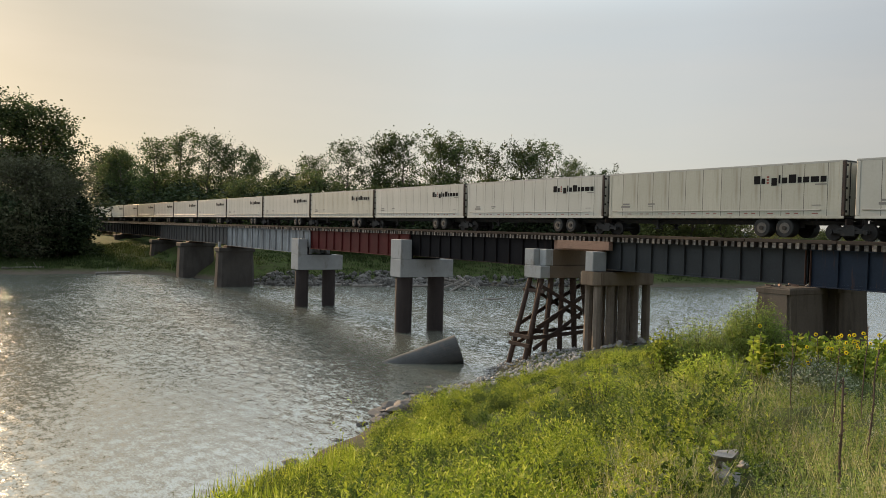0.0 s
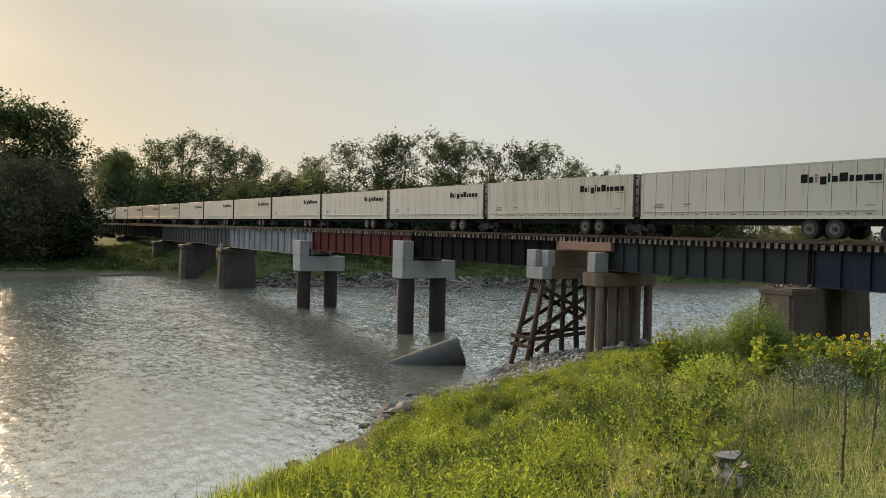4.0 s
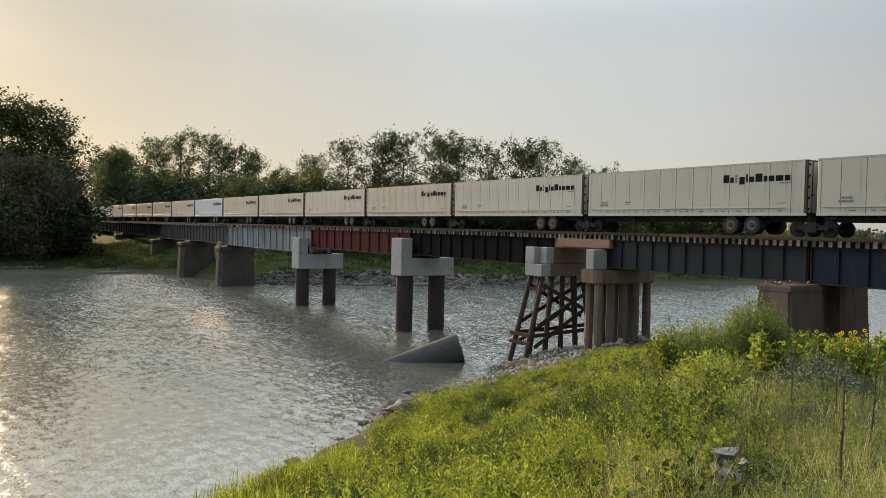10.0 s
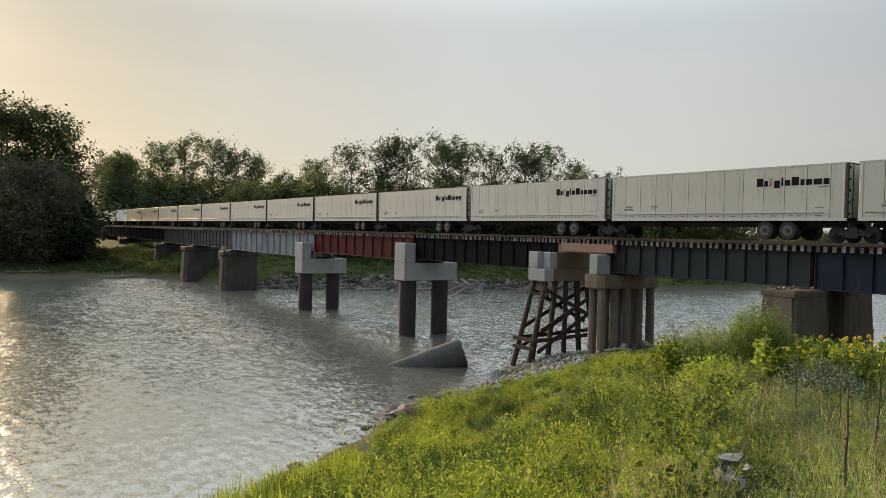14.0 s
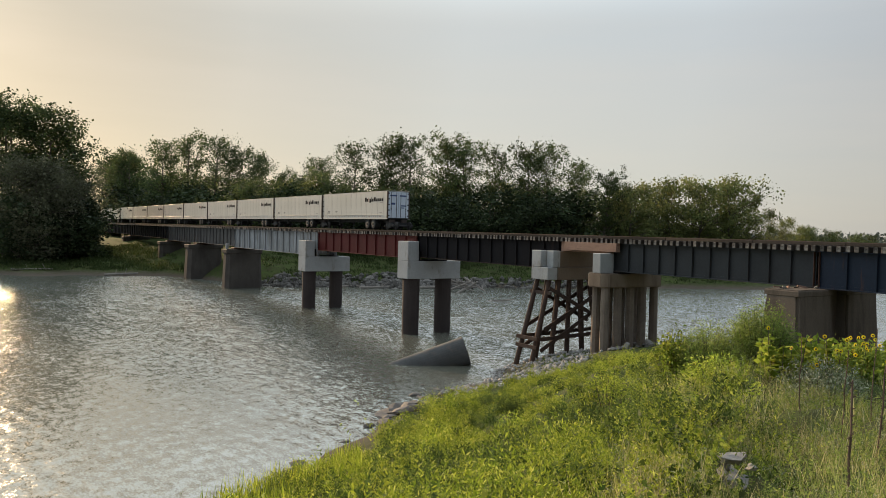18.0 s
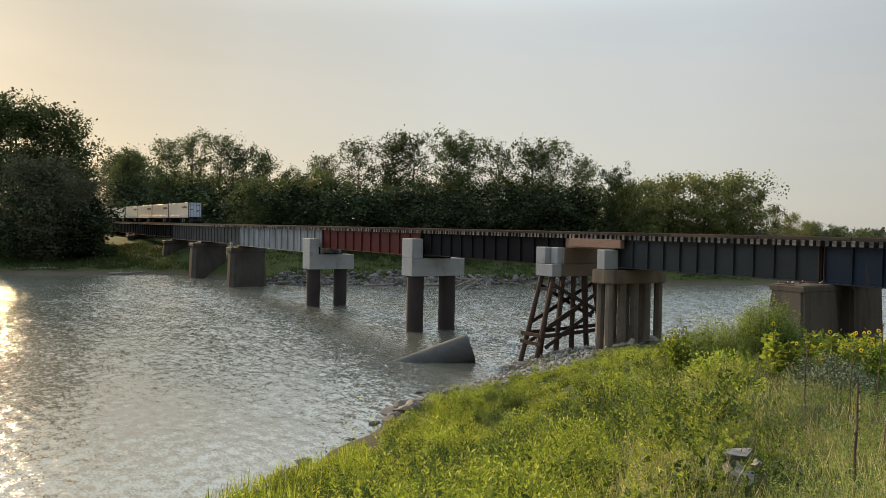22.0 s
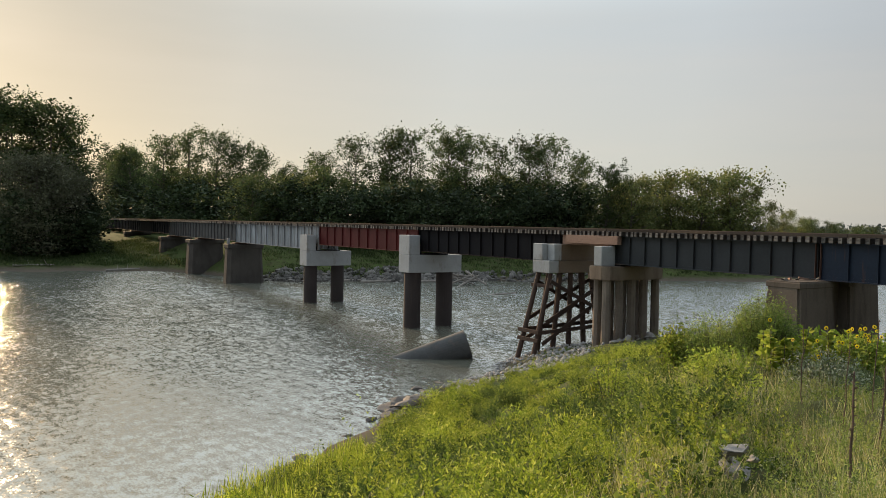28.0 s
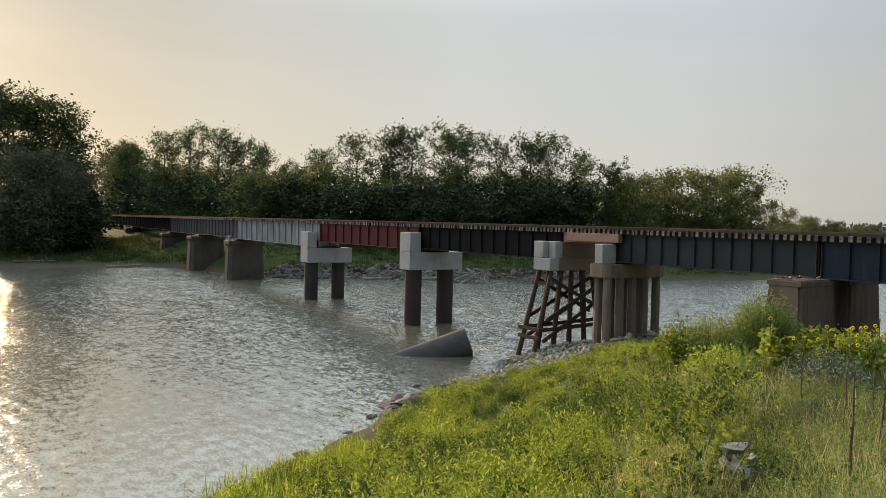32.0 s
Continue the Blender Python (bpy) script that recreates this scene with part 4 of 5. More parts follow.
def motions():
    """The train runs along the bridge and away."""
    for n, car in enumerate(FLEET):
        walk(car, [(t, pose(XT, TAIL_START + n * PITCH + s, RAIL_TOP)) for t, s in RUN])


# ---- woods ----
def unit(n):
    v = RNG.normal(size=(n, 3))
    return v / np.linalg.norm(v, axis=1, keepdims=True)


def make_tree(h, r, base, clumps, leaf, per, material, seed, clump_r=1.1, top_open=0.0, droop=0.0):
    """A tapered trunk with limbs, and a crown of leaf clumps at the twigs' ends. Returns trunk and crown meshes."""
    g = np.random.default_rng(seed)
    bm = bmesh.new()
    p = Vector((0, 0, -0.6))
    rad = h * 0.016 + 0.06
    spine = [p.copy()]
    for i in range(7):
        q = p + Vector((g.normal() * 0.035 * h / 7 * 3, g.normal() * 0.035 * h / 7 * 3, (h * 0.93 + 0.6) / 7))
        beam(bm, p, q, rad * (1 - i / 7.6), sides=7, taper=(1 - (i + 1) / 7.6) / (1 - i / 7.6))
        p = q
        spine.append(p.copy())
    cents, rads = [], []
    limbs = max(9, clumps // 6)
    for k in range(limbs):
        u = base + (1 - base) * ((k + g.random()) / limbs) ** 0.9
        f = u * 7
        i = min(6, int(f))
        a = spine[i].lerp(spine[i + 1], f - i)
        prof = math.sin(math.pi * min(0.97, max(0.06, (u - base * 0.75) / (1.12 - base * 0.75)) ** 0.85)) ** 0.55
        ang = k * 2.4 + g.normal() * 0.5
        reach = r * prof * (0.6 + 0.5 * g.random()) * (1 + 0.2 * math.sin(ang * 2 + seed))
        rise = reach * (0.55 - droop) * (0.7 + 0.6 * g.random())
        b = a + Vector((math.cos(ang) * reach, math.sin(ang) * reach, rise))
        beam(bm, a, b, max(0.035, rad * 0.42 * (1.15 - u)), sides=5, taper=0.3)
        for q in range(7):
            w = 0.28 + 0.72 * g.random()
            c0 = a.lerp(b, w)
            off = Vector(g.normal(size=3)) * reach * 0.2
            off.z = off.z * 0.8 + (0.06 * h * g.random() if u > 0.75 else 0)
            if q < 2:
                beam(bm, a.lerp(b, w * 0.7), c0 + off, max(0.02, rad * 0.12), sides=3, taper=0.4)
            cents.append(c0 + off)
            rads.append(clump_r * (0.55 + 0.8 * g.random()))
    clumps = len(cents)
    c, rr = np.array([tuple(v) for v in cents]), np.array(rads)
    idx = np.repeat(np.arange(clumps), per)
    d = np.clip(g.normal(size=(len(idx), 3)), -1.45, 1.45) * 0.58
    d[:, 2] *= 0.75
    pts = c[idx] + d * rr[idx][:, None]
    if droop:
        pts[:, 2] -= droop * 2.0 * np.abs(g.normal(size=len(pts)))
    ways = d + g.normal(size=d.shape) * 0.8
    ways[:, 2] -= 0.3 + droop
    crown = leaves_at(pts, ways, leaf * (0.7 + 0.6 * g.random(len(pts))), leaf * 0.62)
    crown = crown[crown[:, :, 2].min(1) > 0.05]
    inner = 6 if top_open else 11
    ix = np.repeat(np.arange(clumps), inner)
    pin = c[ix] + g.normal(size=(len(ix), 3)) * 0.42 * rr[ix][:, None]
    fill = leaves_at(pin, g.normal(size=pin.shape), 0.58 * (0.7 + 0.5 * g.random(len(pin))), 0.42)
    fill = fill[fill[:, :, 2].min(1) > 0.05]
    crown = np.concatenate([crown, fill], 0)
    return mesh_of("trunk", bm, BARK), quads_mesh("crown", crown, material)


KINDS = {
    "tall": [make_tree(26, 6.2, 0.2, 225, 0.32, 30, LEAF_FAR, 11, 1.3), make_tree(25, 5.6, 0.24, 205, 0.32, 30, LEAF_FAR, 12, 1.2), make_tree(27, 6.8, 0.18, 245, 0.32, 30, LEAF_FAR, 13, 1.35)],
    "airy": [make_tree(25, 6.0, 0.3, 170, 0.29, 32, LEAF_FAR, 21, 1.2, 1), make_tree(24, 5.4, 0.3, 160, 0.29, 32, LEAF_FAR, 22, 1.15, 1)],
    "round": [make_tree(17, 6.4, 0.1, 150, 0.33, 19, LEAF_FAR, 31, 1.5), make_tree(16, 6.0, 0.08, 150, 0.33, 19, LEAF_WARM, 32, 1.5)],
    "willow": [make_tree(21, 8.8, 0.05, 260, 0.34, 23, LEAF_WILLOW, 41, 1.9, 0, 0.3), make_tree(20, 8.2, 0.04, 250, 0.34, 23, LEAF_WILLOW, 42, 1.9, 0, 0.35)],
    "shrub": [make_tree(8, 4.6, 0.02, 70, 0.34, 13, LEAF_SHRUB_SHADE, 51, 1.3), make_tree(7.5, 4.4, 0.02, 70, 0.34, 13, LEAF_SHRUB_SHADE, 52, 1.3)],
}
BASE_H = {"tall": (26, 25, 27), "airy": (25, 24), "round": (17, 16), "willow": (21, 20), "shrub": (8, 7.5)}
WORDS = {
    "tall": ("tall dark green cottonwood with an uneven crown", "tree"),
    "airy": ("tall thin-leaved tree with sky showing between limbs", "tree"),
    "round": ("rounded leafy green tree on the far bank", "tree"),
    "willow": ("broad dark willow drooping over the river bank", "tree"),
    "shrub": ("dense shrub below the trees, leaves coloured dark for shade", "shrub"),
}
rw = random.Random(17)


def plant_tree(kind, x, y, top, wide=1.0, pick=None):
    k = rw.randrange(len(KINDS[kind])) if pick is None else pick
    trunk, crown = KINDS[kind][k]
    z = float(height(x, y))
    s = (top - z) / BASE_H[kind][k] if top else 1.0
    t = thing("shrub" if kind == "shrub" else "tree", *WORDS[kind], group="trees on the far bank", at=(x, y, z))
    t.rotation_euler = (0, 0, rw.uniform(0, 6.28))
    t.scale = (s * wide, s * wide, s)
    part("trunk", trunk, BARK, t)
    part("crown", crown, LEAF_FAR, t)
    return t


GROVE = [(11, 180, 33.2), (16, 181, 32.5), (19.5, 186, 29.5), (12, 186, 34.0)]
for x, y, top in GROVE:
    plant_tree("tall", x, y, top, 1.25)
for x, y, top in [(13, 169, 21.5), (18.5, 174, 20), (19.5, 188, 22), (20.5, 181, 18), (23, 195, 23), (15, 172, 21), (25, 207, 20)]:
    plant_tree("willow", x, y, top, 1.05)
for x, y, top in [(47, 274, 33), (50, 290, 34)]:
    plant_tree("tall", x, y, top)
UPSTREAM = [(41, 257, 27.9), (47, 251, 31.0), (50, 225, 32.0), (58, 228, 35.2), (61, 217, 34.0), (66, 210, 30.2), (68, 199, 27.9), (73, 192, 24.2), (75, 185, 22.9)]
for i, (x, y, top) in enumerate(UPSTREAM):
    plant_tree("airy" if i in (3, 4, 7) else "tall", x, y, top)
SKYLINE = [(75, 174, 25.8), (79, 162, 28.9), (82, 154, 29.6), (87, 149, 30.2), (91, 146, 30.2), (95, 141, 28.8), (101, 139, 28.4), (104, 132, 28.0), (107, 127, 27.9), (111, 122, 24.2), (112, 114, 21.6), (118, 117, 20)]
for i, (x, y, top) in enumerate(SKYLINE):
    plant_tree("airy" if i in (1, 3, 5, 6, 8) else "tall", x, y, top)
for x, y, top in [(119, 114, 19.5), (132, 115, 21.2), (138, 112, 21.7), (144, 109, 22.3), (148, 113, 20.5), (150, 108, 18.6), (156, 107, 15.8), (161, 106.5, 14.2), (166, 106, 12.6), (126, 117, 17)]:
    plant_tree("round", x, y, top, 1.1 if x < 149 else 0.75, 1)
for x, y, top in [(48, 282, 29), (52, 276, 28), (51, 262, 24), (54, 256, 22), (56, 250, 23), (60, 244, 24), (65, 234, 23), (70, 222, 22), (76, 208, 21), (81, 196, 20), (86, 184, 20), (92, 172, 20), (98, 164, 20), (104, 156, 19)]:
    plant_tree("round", x, y, top, 1.35, 1 if x in (65, 70) else 0)
# lower growth that closes the wood
for i in range(46):
    f = i / 45
    x = 52 + f * 98 + rw.uniform(-2, 2)
    edge = 118 - (x - 47) * 0.303 + 22
    if x > 110:
        plant_tree("round", x, edge + rw.uniform(-2, 5), 5 + rw.uniform(6, 10), 1.1, 1 if i % 3 else 0)
        continue
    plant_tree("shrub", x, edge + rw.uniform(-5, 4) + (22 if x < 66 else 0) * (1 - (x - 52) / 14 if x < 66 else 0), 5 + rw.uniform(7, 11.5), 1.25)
for i in range(26):
    f = i / 25
    x = 50 + f * 94 + rw.uniform(-2, 2)
    edge = 118 - (x - 47) * 0.303 + 33
    plant_tree("round", x, edge + rw.uniform(-3, 6), 5 + rw.uniform(10, 15), 1.2, 1 if i % 6 == 3 else 0)
for i in range(16):
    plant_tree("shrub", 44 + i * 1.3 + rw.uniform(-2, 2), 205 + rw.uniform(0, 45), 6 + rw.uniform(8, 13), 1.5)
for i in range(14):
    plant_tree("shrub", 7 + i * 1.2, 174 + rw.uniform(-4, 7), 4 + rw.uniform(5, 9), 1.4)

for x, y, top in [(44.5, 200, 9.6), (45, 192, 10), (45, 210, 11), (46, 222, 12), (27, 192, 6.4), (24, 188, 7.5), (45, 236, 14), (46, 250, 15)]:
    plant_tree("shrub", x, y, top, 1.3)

for x, y, top in [(170, 106.5, 12.2), (174, 109, 12.2), (181, 108, 11.8), (190, 112, 11.6), (197, 110, 11.2), (206, 114, 11.0), (214, 115, 11.2), (176, 104, 10.5), (187, 105, 10.2)]:
    plant_tree("round", x, y, top, 1.3, 0)

# far woods all round the horizon, thickest within the camera's view
fw = []
for i in range(3800):
    a = RNG.uniform(-0.1, 1.3) if i % 2 else RNG.uniform(-math.pi, math.pi)
    d = RNG.uniform(430, 900)
    if -0.9 < a < 1.02 and d < 480:
        d += 80
    fw.append((math.sin(a) * d, math.cos(a) * d, 5.0, RNG.uniform(5, 9.5)))
fw = np.array(fw)
idx = np.repeat(np.arange(len(fw)), 17)
pts = np.stack([fw[idx, 0] + RNG.normal(size=len(idx)) * 4.0, fw[idx, 1] + RNG.normal(size=len(idx)) * 4.0, fw[idx, 2] + fw[idx, 3] * RNG.random(len(idx)) ** 0.8], 1)
far_leaf = leaves_at(pts, unit(len(pts)), 1.9, 1.5)
tagged(new("distant_woods", quads_mesh("distant_woods", far_leaf, LEAF_DISTANT)), "distant woods along the horizon, haze put into their colour", "woods", kind="stuff")


# ---- near bank: weeds, flowers, stones ----
def weed(stems, tall, leaves, ln, wd, lean=0.25, spread_=0.25, stalk=0.005):
    """One clump as leaf quads: stems with leaves along them."""
    out = []
    for _ in range(stems):
        root = np.array([RNG.normal() * spread_, RNG.normal() * spread_, -0.05])
        way = np.array([RNG.normal() * lean, RNG.normal() * lean, 1.0])
        hh = tall * RNG.uniform(0.6, 1.1)
        u = RNG.random(leaves) ** 0.55
        bend = RNG.normal(size=2) * 0.25 * hh
        pts = root + way * (u * hh)[:, None]
        pts[:, 0] += bend[0] * u * u
        pts[:, 1] += bend[1] * u * u
        w = RNG.normal(size=(leaves, 3))
        w[:, 2] = np.abs(w[:, 2]) * 0.6 + 0.35
        size = (1.15 - 0.6 * u) * RNG.uniform(0.7, 1.2, leaves)
        out.append(leaves_at(pts, w, ln * size, wd * size))
        if stalk:
            out.append(leaves_at(root[None], way[None] * 1.0, hh * 0.8, stalk))
    return merged(out)


def blades(n, tall, wide, spread_=0.2, lean=0.3):
    p = np.stack([RNG.normal(size=n) * spread_, RNG.normal(size=n) * spread_, np.full(n, -0.03)], 1)
    w = np.stack([RNG.normal(size=n) * lean, RNG.normal(size=n) * lean, np.ones(n)], 1)
    return leaves_at(p, w, tall * RNG.uniform(0.5, 1.1, n), wide)


def scattered(name, protos, spots, material, label, category):
    """Clumps turned, scaled and set on the ground at spots (x, y, scale), all in one mesh."""
    out = []
    for x, y, s in spots:
        q = protos[RNG.integers(len(protos))]
        a = RNG.uniform(0, 6.283)
        c, sn = math.cos(a) * s, math.sin(a) * s
        v = np.empty_like(q)
        v[..., 0] = q[..., 0] * c - q[..., 1] * sn + x
        v[..., 1] = q[..., 0] * sn + q[..., 1] * c + y
        v[..., 2] = q[..., 2] * s + float(height(x, y))
        out.append(v)
    return tagged(new(name, quads_mesh(name, merged(out), material)), label, category, kind="stuff")


def spots(n, az0, az1, d0, d1, s0, s1, keep=lambda x, y, h: True, power=0.5):
    """Seeded places on the near bank within a fan from the viewpoint."""
    got, tries = [], 0
    while len(got) < n and tries < n * 30:
        tries += 1
        a = radians(RNG.uniform(az0, az1))
        d = d0 + (d1 - d0) * RNG.random() ** (1 / (2 * power))
        x, y = math.sin(a) * d, math.cos(a) * d
        h = float(height(x, y))
        if h > 0.35 and keep(x, y, h):
            got.append((x, y, RNG.uniform(s0, s1)))
    return got


FEATHER = [weed(30, 0.95, 40, 0.068, 0.018, 0.28, 0.2, 0) for _ in range(6)]
FEATHER_FAR = [weed(24, 0.95, 28, 0.09, 0.026, 0.28, 0.22, 0) for _ in range(7)]
TOPS = [weed(22, 1.04, 7, 0.04, 0.012, 0.3, 0.22, 0) for _ in range(4)]
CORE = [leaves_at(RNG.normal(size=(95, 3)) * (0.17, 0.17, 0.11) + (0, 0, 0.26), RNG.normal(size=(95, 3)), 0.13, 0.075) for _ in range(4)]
COVER = [weed(4, 0.35, 14, 0.06, 0.022, 0.4, 0.22) for _ in range(5)]
BROAD = [weed(8, 0.6, 16, 0.085, 0.06, 0.4, 0.2) for _ in range(5)]
GREYW = [weed(12, 0.7, 20, 0.05, 0.014, 0.4, 0.16) for _ in range(4)]
GRASS = [blades(22, 0.45, 0.008) for _ in range(4)]
DRYG = [blades(24, 0.55, 0.007) for _ in range(4)]


def mounds(x, y):
    """How high the growth stands: uneven banks of it, two to four metres across."""
    v = noise.noise((x * 0.36, y * 0.36, 3.1)) * 1.3 + noise.noise((x * 1.0, y * 1.0, 7.7)) * 0.6
    return min(1.0, max(0.0, 0.5 + v))


def weed_free(x, y, h):
    # The last strip is cleared along the camera's line to the stones.
    return h < 0.6 or (x > 25.5 and y > 34.8 and h < 2.1) or (x - 8.55) ** 2 + (y - 6.2) ** 2 < 0.30 or (x - 1.37 * y) ** 2 < 0.12 and 6.2 < x < 9.4


may_grow = lambda x, y, h: not weed_free(x, y, h)
tall_first = lambda x, y, h: not weed_free(x, y, h) and RNG.random() < 3.0 * mounds(x, y) - 0.85
vine_part = lambda x, y, h: not weed_free(x, y, h) and noise.noise((x * 0.5, y * 0.5, 11.3)) > 0.05
dry_part = lambda x, y, h: not weed_free(x, y, h) and (x - 8.3) ** 2 + (y - 6.1) ** 2 > 0.8 and RNG.random() < smooth01(1.6, 5.2, x - 0.45 * y)


def sized(places, lo, hi):
    return [(x, y, s * (lo + (hi - lo) * mounds(x, y)) * min(1.0, 0.5 + 0.25 * float(height(x, y))) * (0.6 if math.hypot(x, y) > 18 and x > 0.68 * y else 1.0)) for x, y, s in places]


def spaced(places, gap):
    """Keep clumps apart, so that shade shows between them."""
    kept, cells = [], {}
    for x, y, s in places:
        g = gap * s
        key = (int(x // 0.8), int(y // 0.8))
        near_ = [q for i in (-1, 0, 1) for j in (-1, 0, 1) for q in cells.get((key[0] + i, key[1] + j), ())]
        if all((x - a) ** 2 + (y - b) ** 2 > g * g for a, b in near_):
            kept.append((x, y, s))
            cells.setdefault(key, []).append((x, y))
    return kept


near_spots = spaced(sized(spots(900, 15, 56, 5.2, 14, 0.7, 1.3, tall_first, 0.6), 0.25, 1.4), 0.95)[:95]
far_green = spaced(sized(spots(2200, 4, 54, 13, 44, 0.8, 1.3, tall_first, 0.5), 0.22, 1.4), 0.85)[:300]
near_spots = [(x, y, s * (0.6 if x < 0.45 * y else 1.0)) for x, y, s in near_spots if x > 0.36 * y]
green_spots = near_spots + far_green
# Clumps here take the dark colour as painted shade; circle fitted to the view.
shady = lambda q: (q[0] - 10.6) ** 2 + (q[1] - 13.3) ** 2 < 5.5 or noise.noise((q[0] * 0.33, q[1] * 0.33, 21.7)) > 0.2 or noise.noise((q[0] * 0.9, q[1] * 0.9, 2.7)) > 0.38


def dome(n, ln, wd, seed):
    """A rounded mound of feathery growth, about a metre across: leaves in an uneven shell, pointing up and out."""
    g = np.random.default_rng(seed)
    a = g.uniform(0, 6.283, n)
    el = np.arcsin(g.random(n) ** 0.8)
    lump = 1 + 0.16 * np.sin(a * 3 + seed) * np.cos(el * 4) + 0.12 * np.sin(a * 5 + el * 6 + seed * 2) + 0.08 * np.sin(a * 9 - el * 8)
    r = lump * (1 - 0.30 * g.random(n) ** 2.2)
    out_ = np.stack([np.cos(a) * np.cos(el), np.sin(a) * np.cos(el), np.sin(el)], 1)
    pts = out_ * r[:, None] * (0.62, 0.62, 0.78)
    shoots = g.random(n) < 0.12
    pts[shoots] *= 1 + 0.22 * g.random((int(shoots.sum()), 1))
    ways = out_ * 0.5 + g.normal(size=(n, 3)) * 0.75 + (0, 0, 0.4)
    return leaves_at(pts, ways, ln * g.uniform(0.6, 1.3, n), wd)


DOME = [dome(2100, 0.05, 0.0145, 40 + i) for i in range(4)]
DOME_FAR = [dome(720, 0.09, 0.028, 50 + i) for i in range(4)]
green_part = lambda x, y, h: not weed_free(x, y, h) and h > 0.55 and x < 0.62 * y + 5.0 and (math.hypot(x, y) > 11 or x < 0.92 * y)
dome_near = spaced(spots(420, 14, 54, 6.2, 15, 0.75, 1.45, green_part, 0.6), 0.78)[:105]
dome_near = [q for q in dome_near if q[0] > 0.36 * q[1] or q[1] > 13]
dome_far = [(x, y, s * min(1.0, 0.6 + 0.2 * float(height(x, y))) * (0.72 if math.hypot(x, y) > 18 and x > 0.68 * y else 1.0)) for x, y, s in spaced(spots(900, 8, 53, 15, 40, 0.7, 1.5, green_part, 0.5), 0.75)[:230]]
dome_far += spaced(spots(500, 30, 52, 17, 42, 0.35, 0.65, may_grow, 0.5), 0.5)[:190]
for protos, places in ((DOME, dome_near), (DOME_FAR, dome_far)):
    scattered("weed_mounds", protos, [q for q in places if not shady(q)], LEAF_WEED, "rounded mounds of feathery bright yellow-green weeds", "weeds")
    scattered("weed_mounds", protos, [q for q in places if shady(q)], LEAF_SHADE, "rounded mounds of leafy weeds, coloured dark as if in shade", "weeds")
# Inner leaves coloured dark, painting the shade inside the mounds.
scattered("weed_undergrowth", CORE, [(x, y, s * 0.85) for x, y, s in dome_near + dome_far], LEAF_SHADE, "dense inner leaves of the mounds, shade put into their colour", "weeds")
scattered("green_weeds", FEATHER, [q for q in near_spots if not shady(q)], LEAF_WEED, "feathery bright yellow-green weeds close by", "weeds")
scattered("dark_weeds", FEATHER, [q for q in near_spots if shady(q)], LEAF_SHADE, "leafy weeds in rounded clumps, coloured dark as if in shade", "weeds")
scattered("dark_weeds", FEATHER_FAR, [q for q in far_green if shady(q)], LEAF_SHADE, "leafy weeds in clumps on the bank, coloured dark as if in shade", "weeds")
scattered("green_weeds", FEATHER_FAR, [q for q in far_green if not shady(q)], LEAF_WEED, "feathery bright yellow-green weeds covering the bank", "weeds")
scattered("seeding_weeds", TOPS, [(x, y, s * 1.05) for x, y, s in green_spots if RNG.random() < 0.5 and not shady((x, y))], TIPS, "pale yellow seeding tops of the weeds, brightened as if sunlit", "weeds")
# The same dark colour paints shade inside the clumps.
scattered("weed_undergrowth", CORE, [(x, y, s * 0.95) for x, y, s in green_spots], LEAF_SHADE, "dense inner leaves of the weed clumps, shade put into their colour", "weeds")
# Ground cover in the dark leaf colour, so hollows read as shaded.
scattered("low_weeds", COVER, spots(800, 0, 66, 3.2, 40, 0.4, 0.8, may_grow, 0.42), LEAF_SHADE, "low weeds between the tall clumps, coloured dark for shade", "weeds")
scattered("broad_leaf_weeds", BROAD, spaced(sized(spots(700, 46.5, 55, 9, 22, 0.6, 1.1, vine_part, 0.45), 0.6, 1.5), 0.4), LEAF_BROAD, "broad-leaved green weeds and vines on the bank", "weeds")
scattered("grey_weeds", GREYW, spaced(sized(spots(420, 30, 66, 4.5, 20, 0.7, 1.2, may_grow, 0.45), 0.5, 1.3), 0.6), LEAF_GREY, "grey-green seeding weeds", "weeds")
# Grass tufts get the dark colour too, for shade in the hollows.
scattered("green_grass", GRASS, spots(600, 0, 66, 3.0, 38, 0.4, 0.9, may_grow, 0.42), LEAF_SHADE, "tufts of grass coloured dark like shaded hollows", "grass")
scattered("mixed_weeds", COVER + GREYW, spots(460, 47, 68, 3.4, 19, 0.5, 1.3, dry_part, 0.45), LEAF_BUSH, "olive green weeds mixed into the dry grass", "weeds")
scattered("dry_grass", DRYG, spots(620, 46, 68, 3.0, 20, 0.4, 1.1, dry_part, 0.45) + spots(200, 46, 57, 4.0, 9.5, 0.4, 0.9, may_grow, 0.5), LEAF_DRY, "dry straw-coloured grass tufts", "grass")

SHORE = [blades(20, 0.9, 0.03, 0.25, 0.2) for _ in range(4)]
scattered("shore_grass", SHORE, [(x, y, s) for x, y, s in spots(260, 9, 27, 19, 31, 0.6, 1.25, lambda x, y, h: h < 1.6, 0.6)], LEAF_WEED, "tall green grass along the waterline", "grass")
# grass on the far banks
FARG = [blades(16, 0.8, 0.10, 0.7, 0.45) for _ in range(4)]
far_spots = []
while len(far_spots) < 3200:
    if RNG.random() < 0.55:
        x, y = RNG.uniform(-4, 37), RNG.uniform(146, 190)
    else:
        x = RNG.uniform(41, 135)
        y = 118 - (x - 47) * 0.303 + RNG.uniform(1, 22)
    if float(height(x, y)) > 0.7:
        far_spots.append((x, y, RNG.uniform(0.5, 1.3)))
scattered("far_bank_grass", FARG, far_spots, LEAF_BANK, "rough green grass on the far bank", "grass")

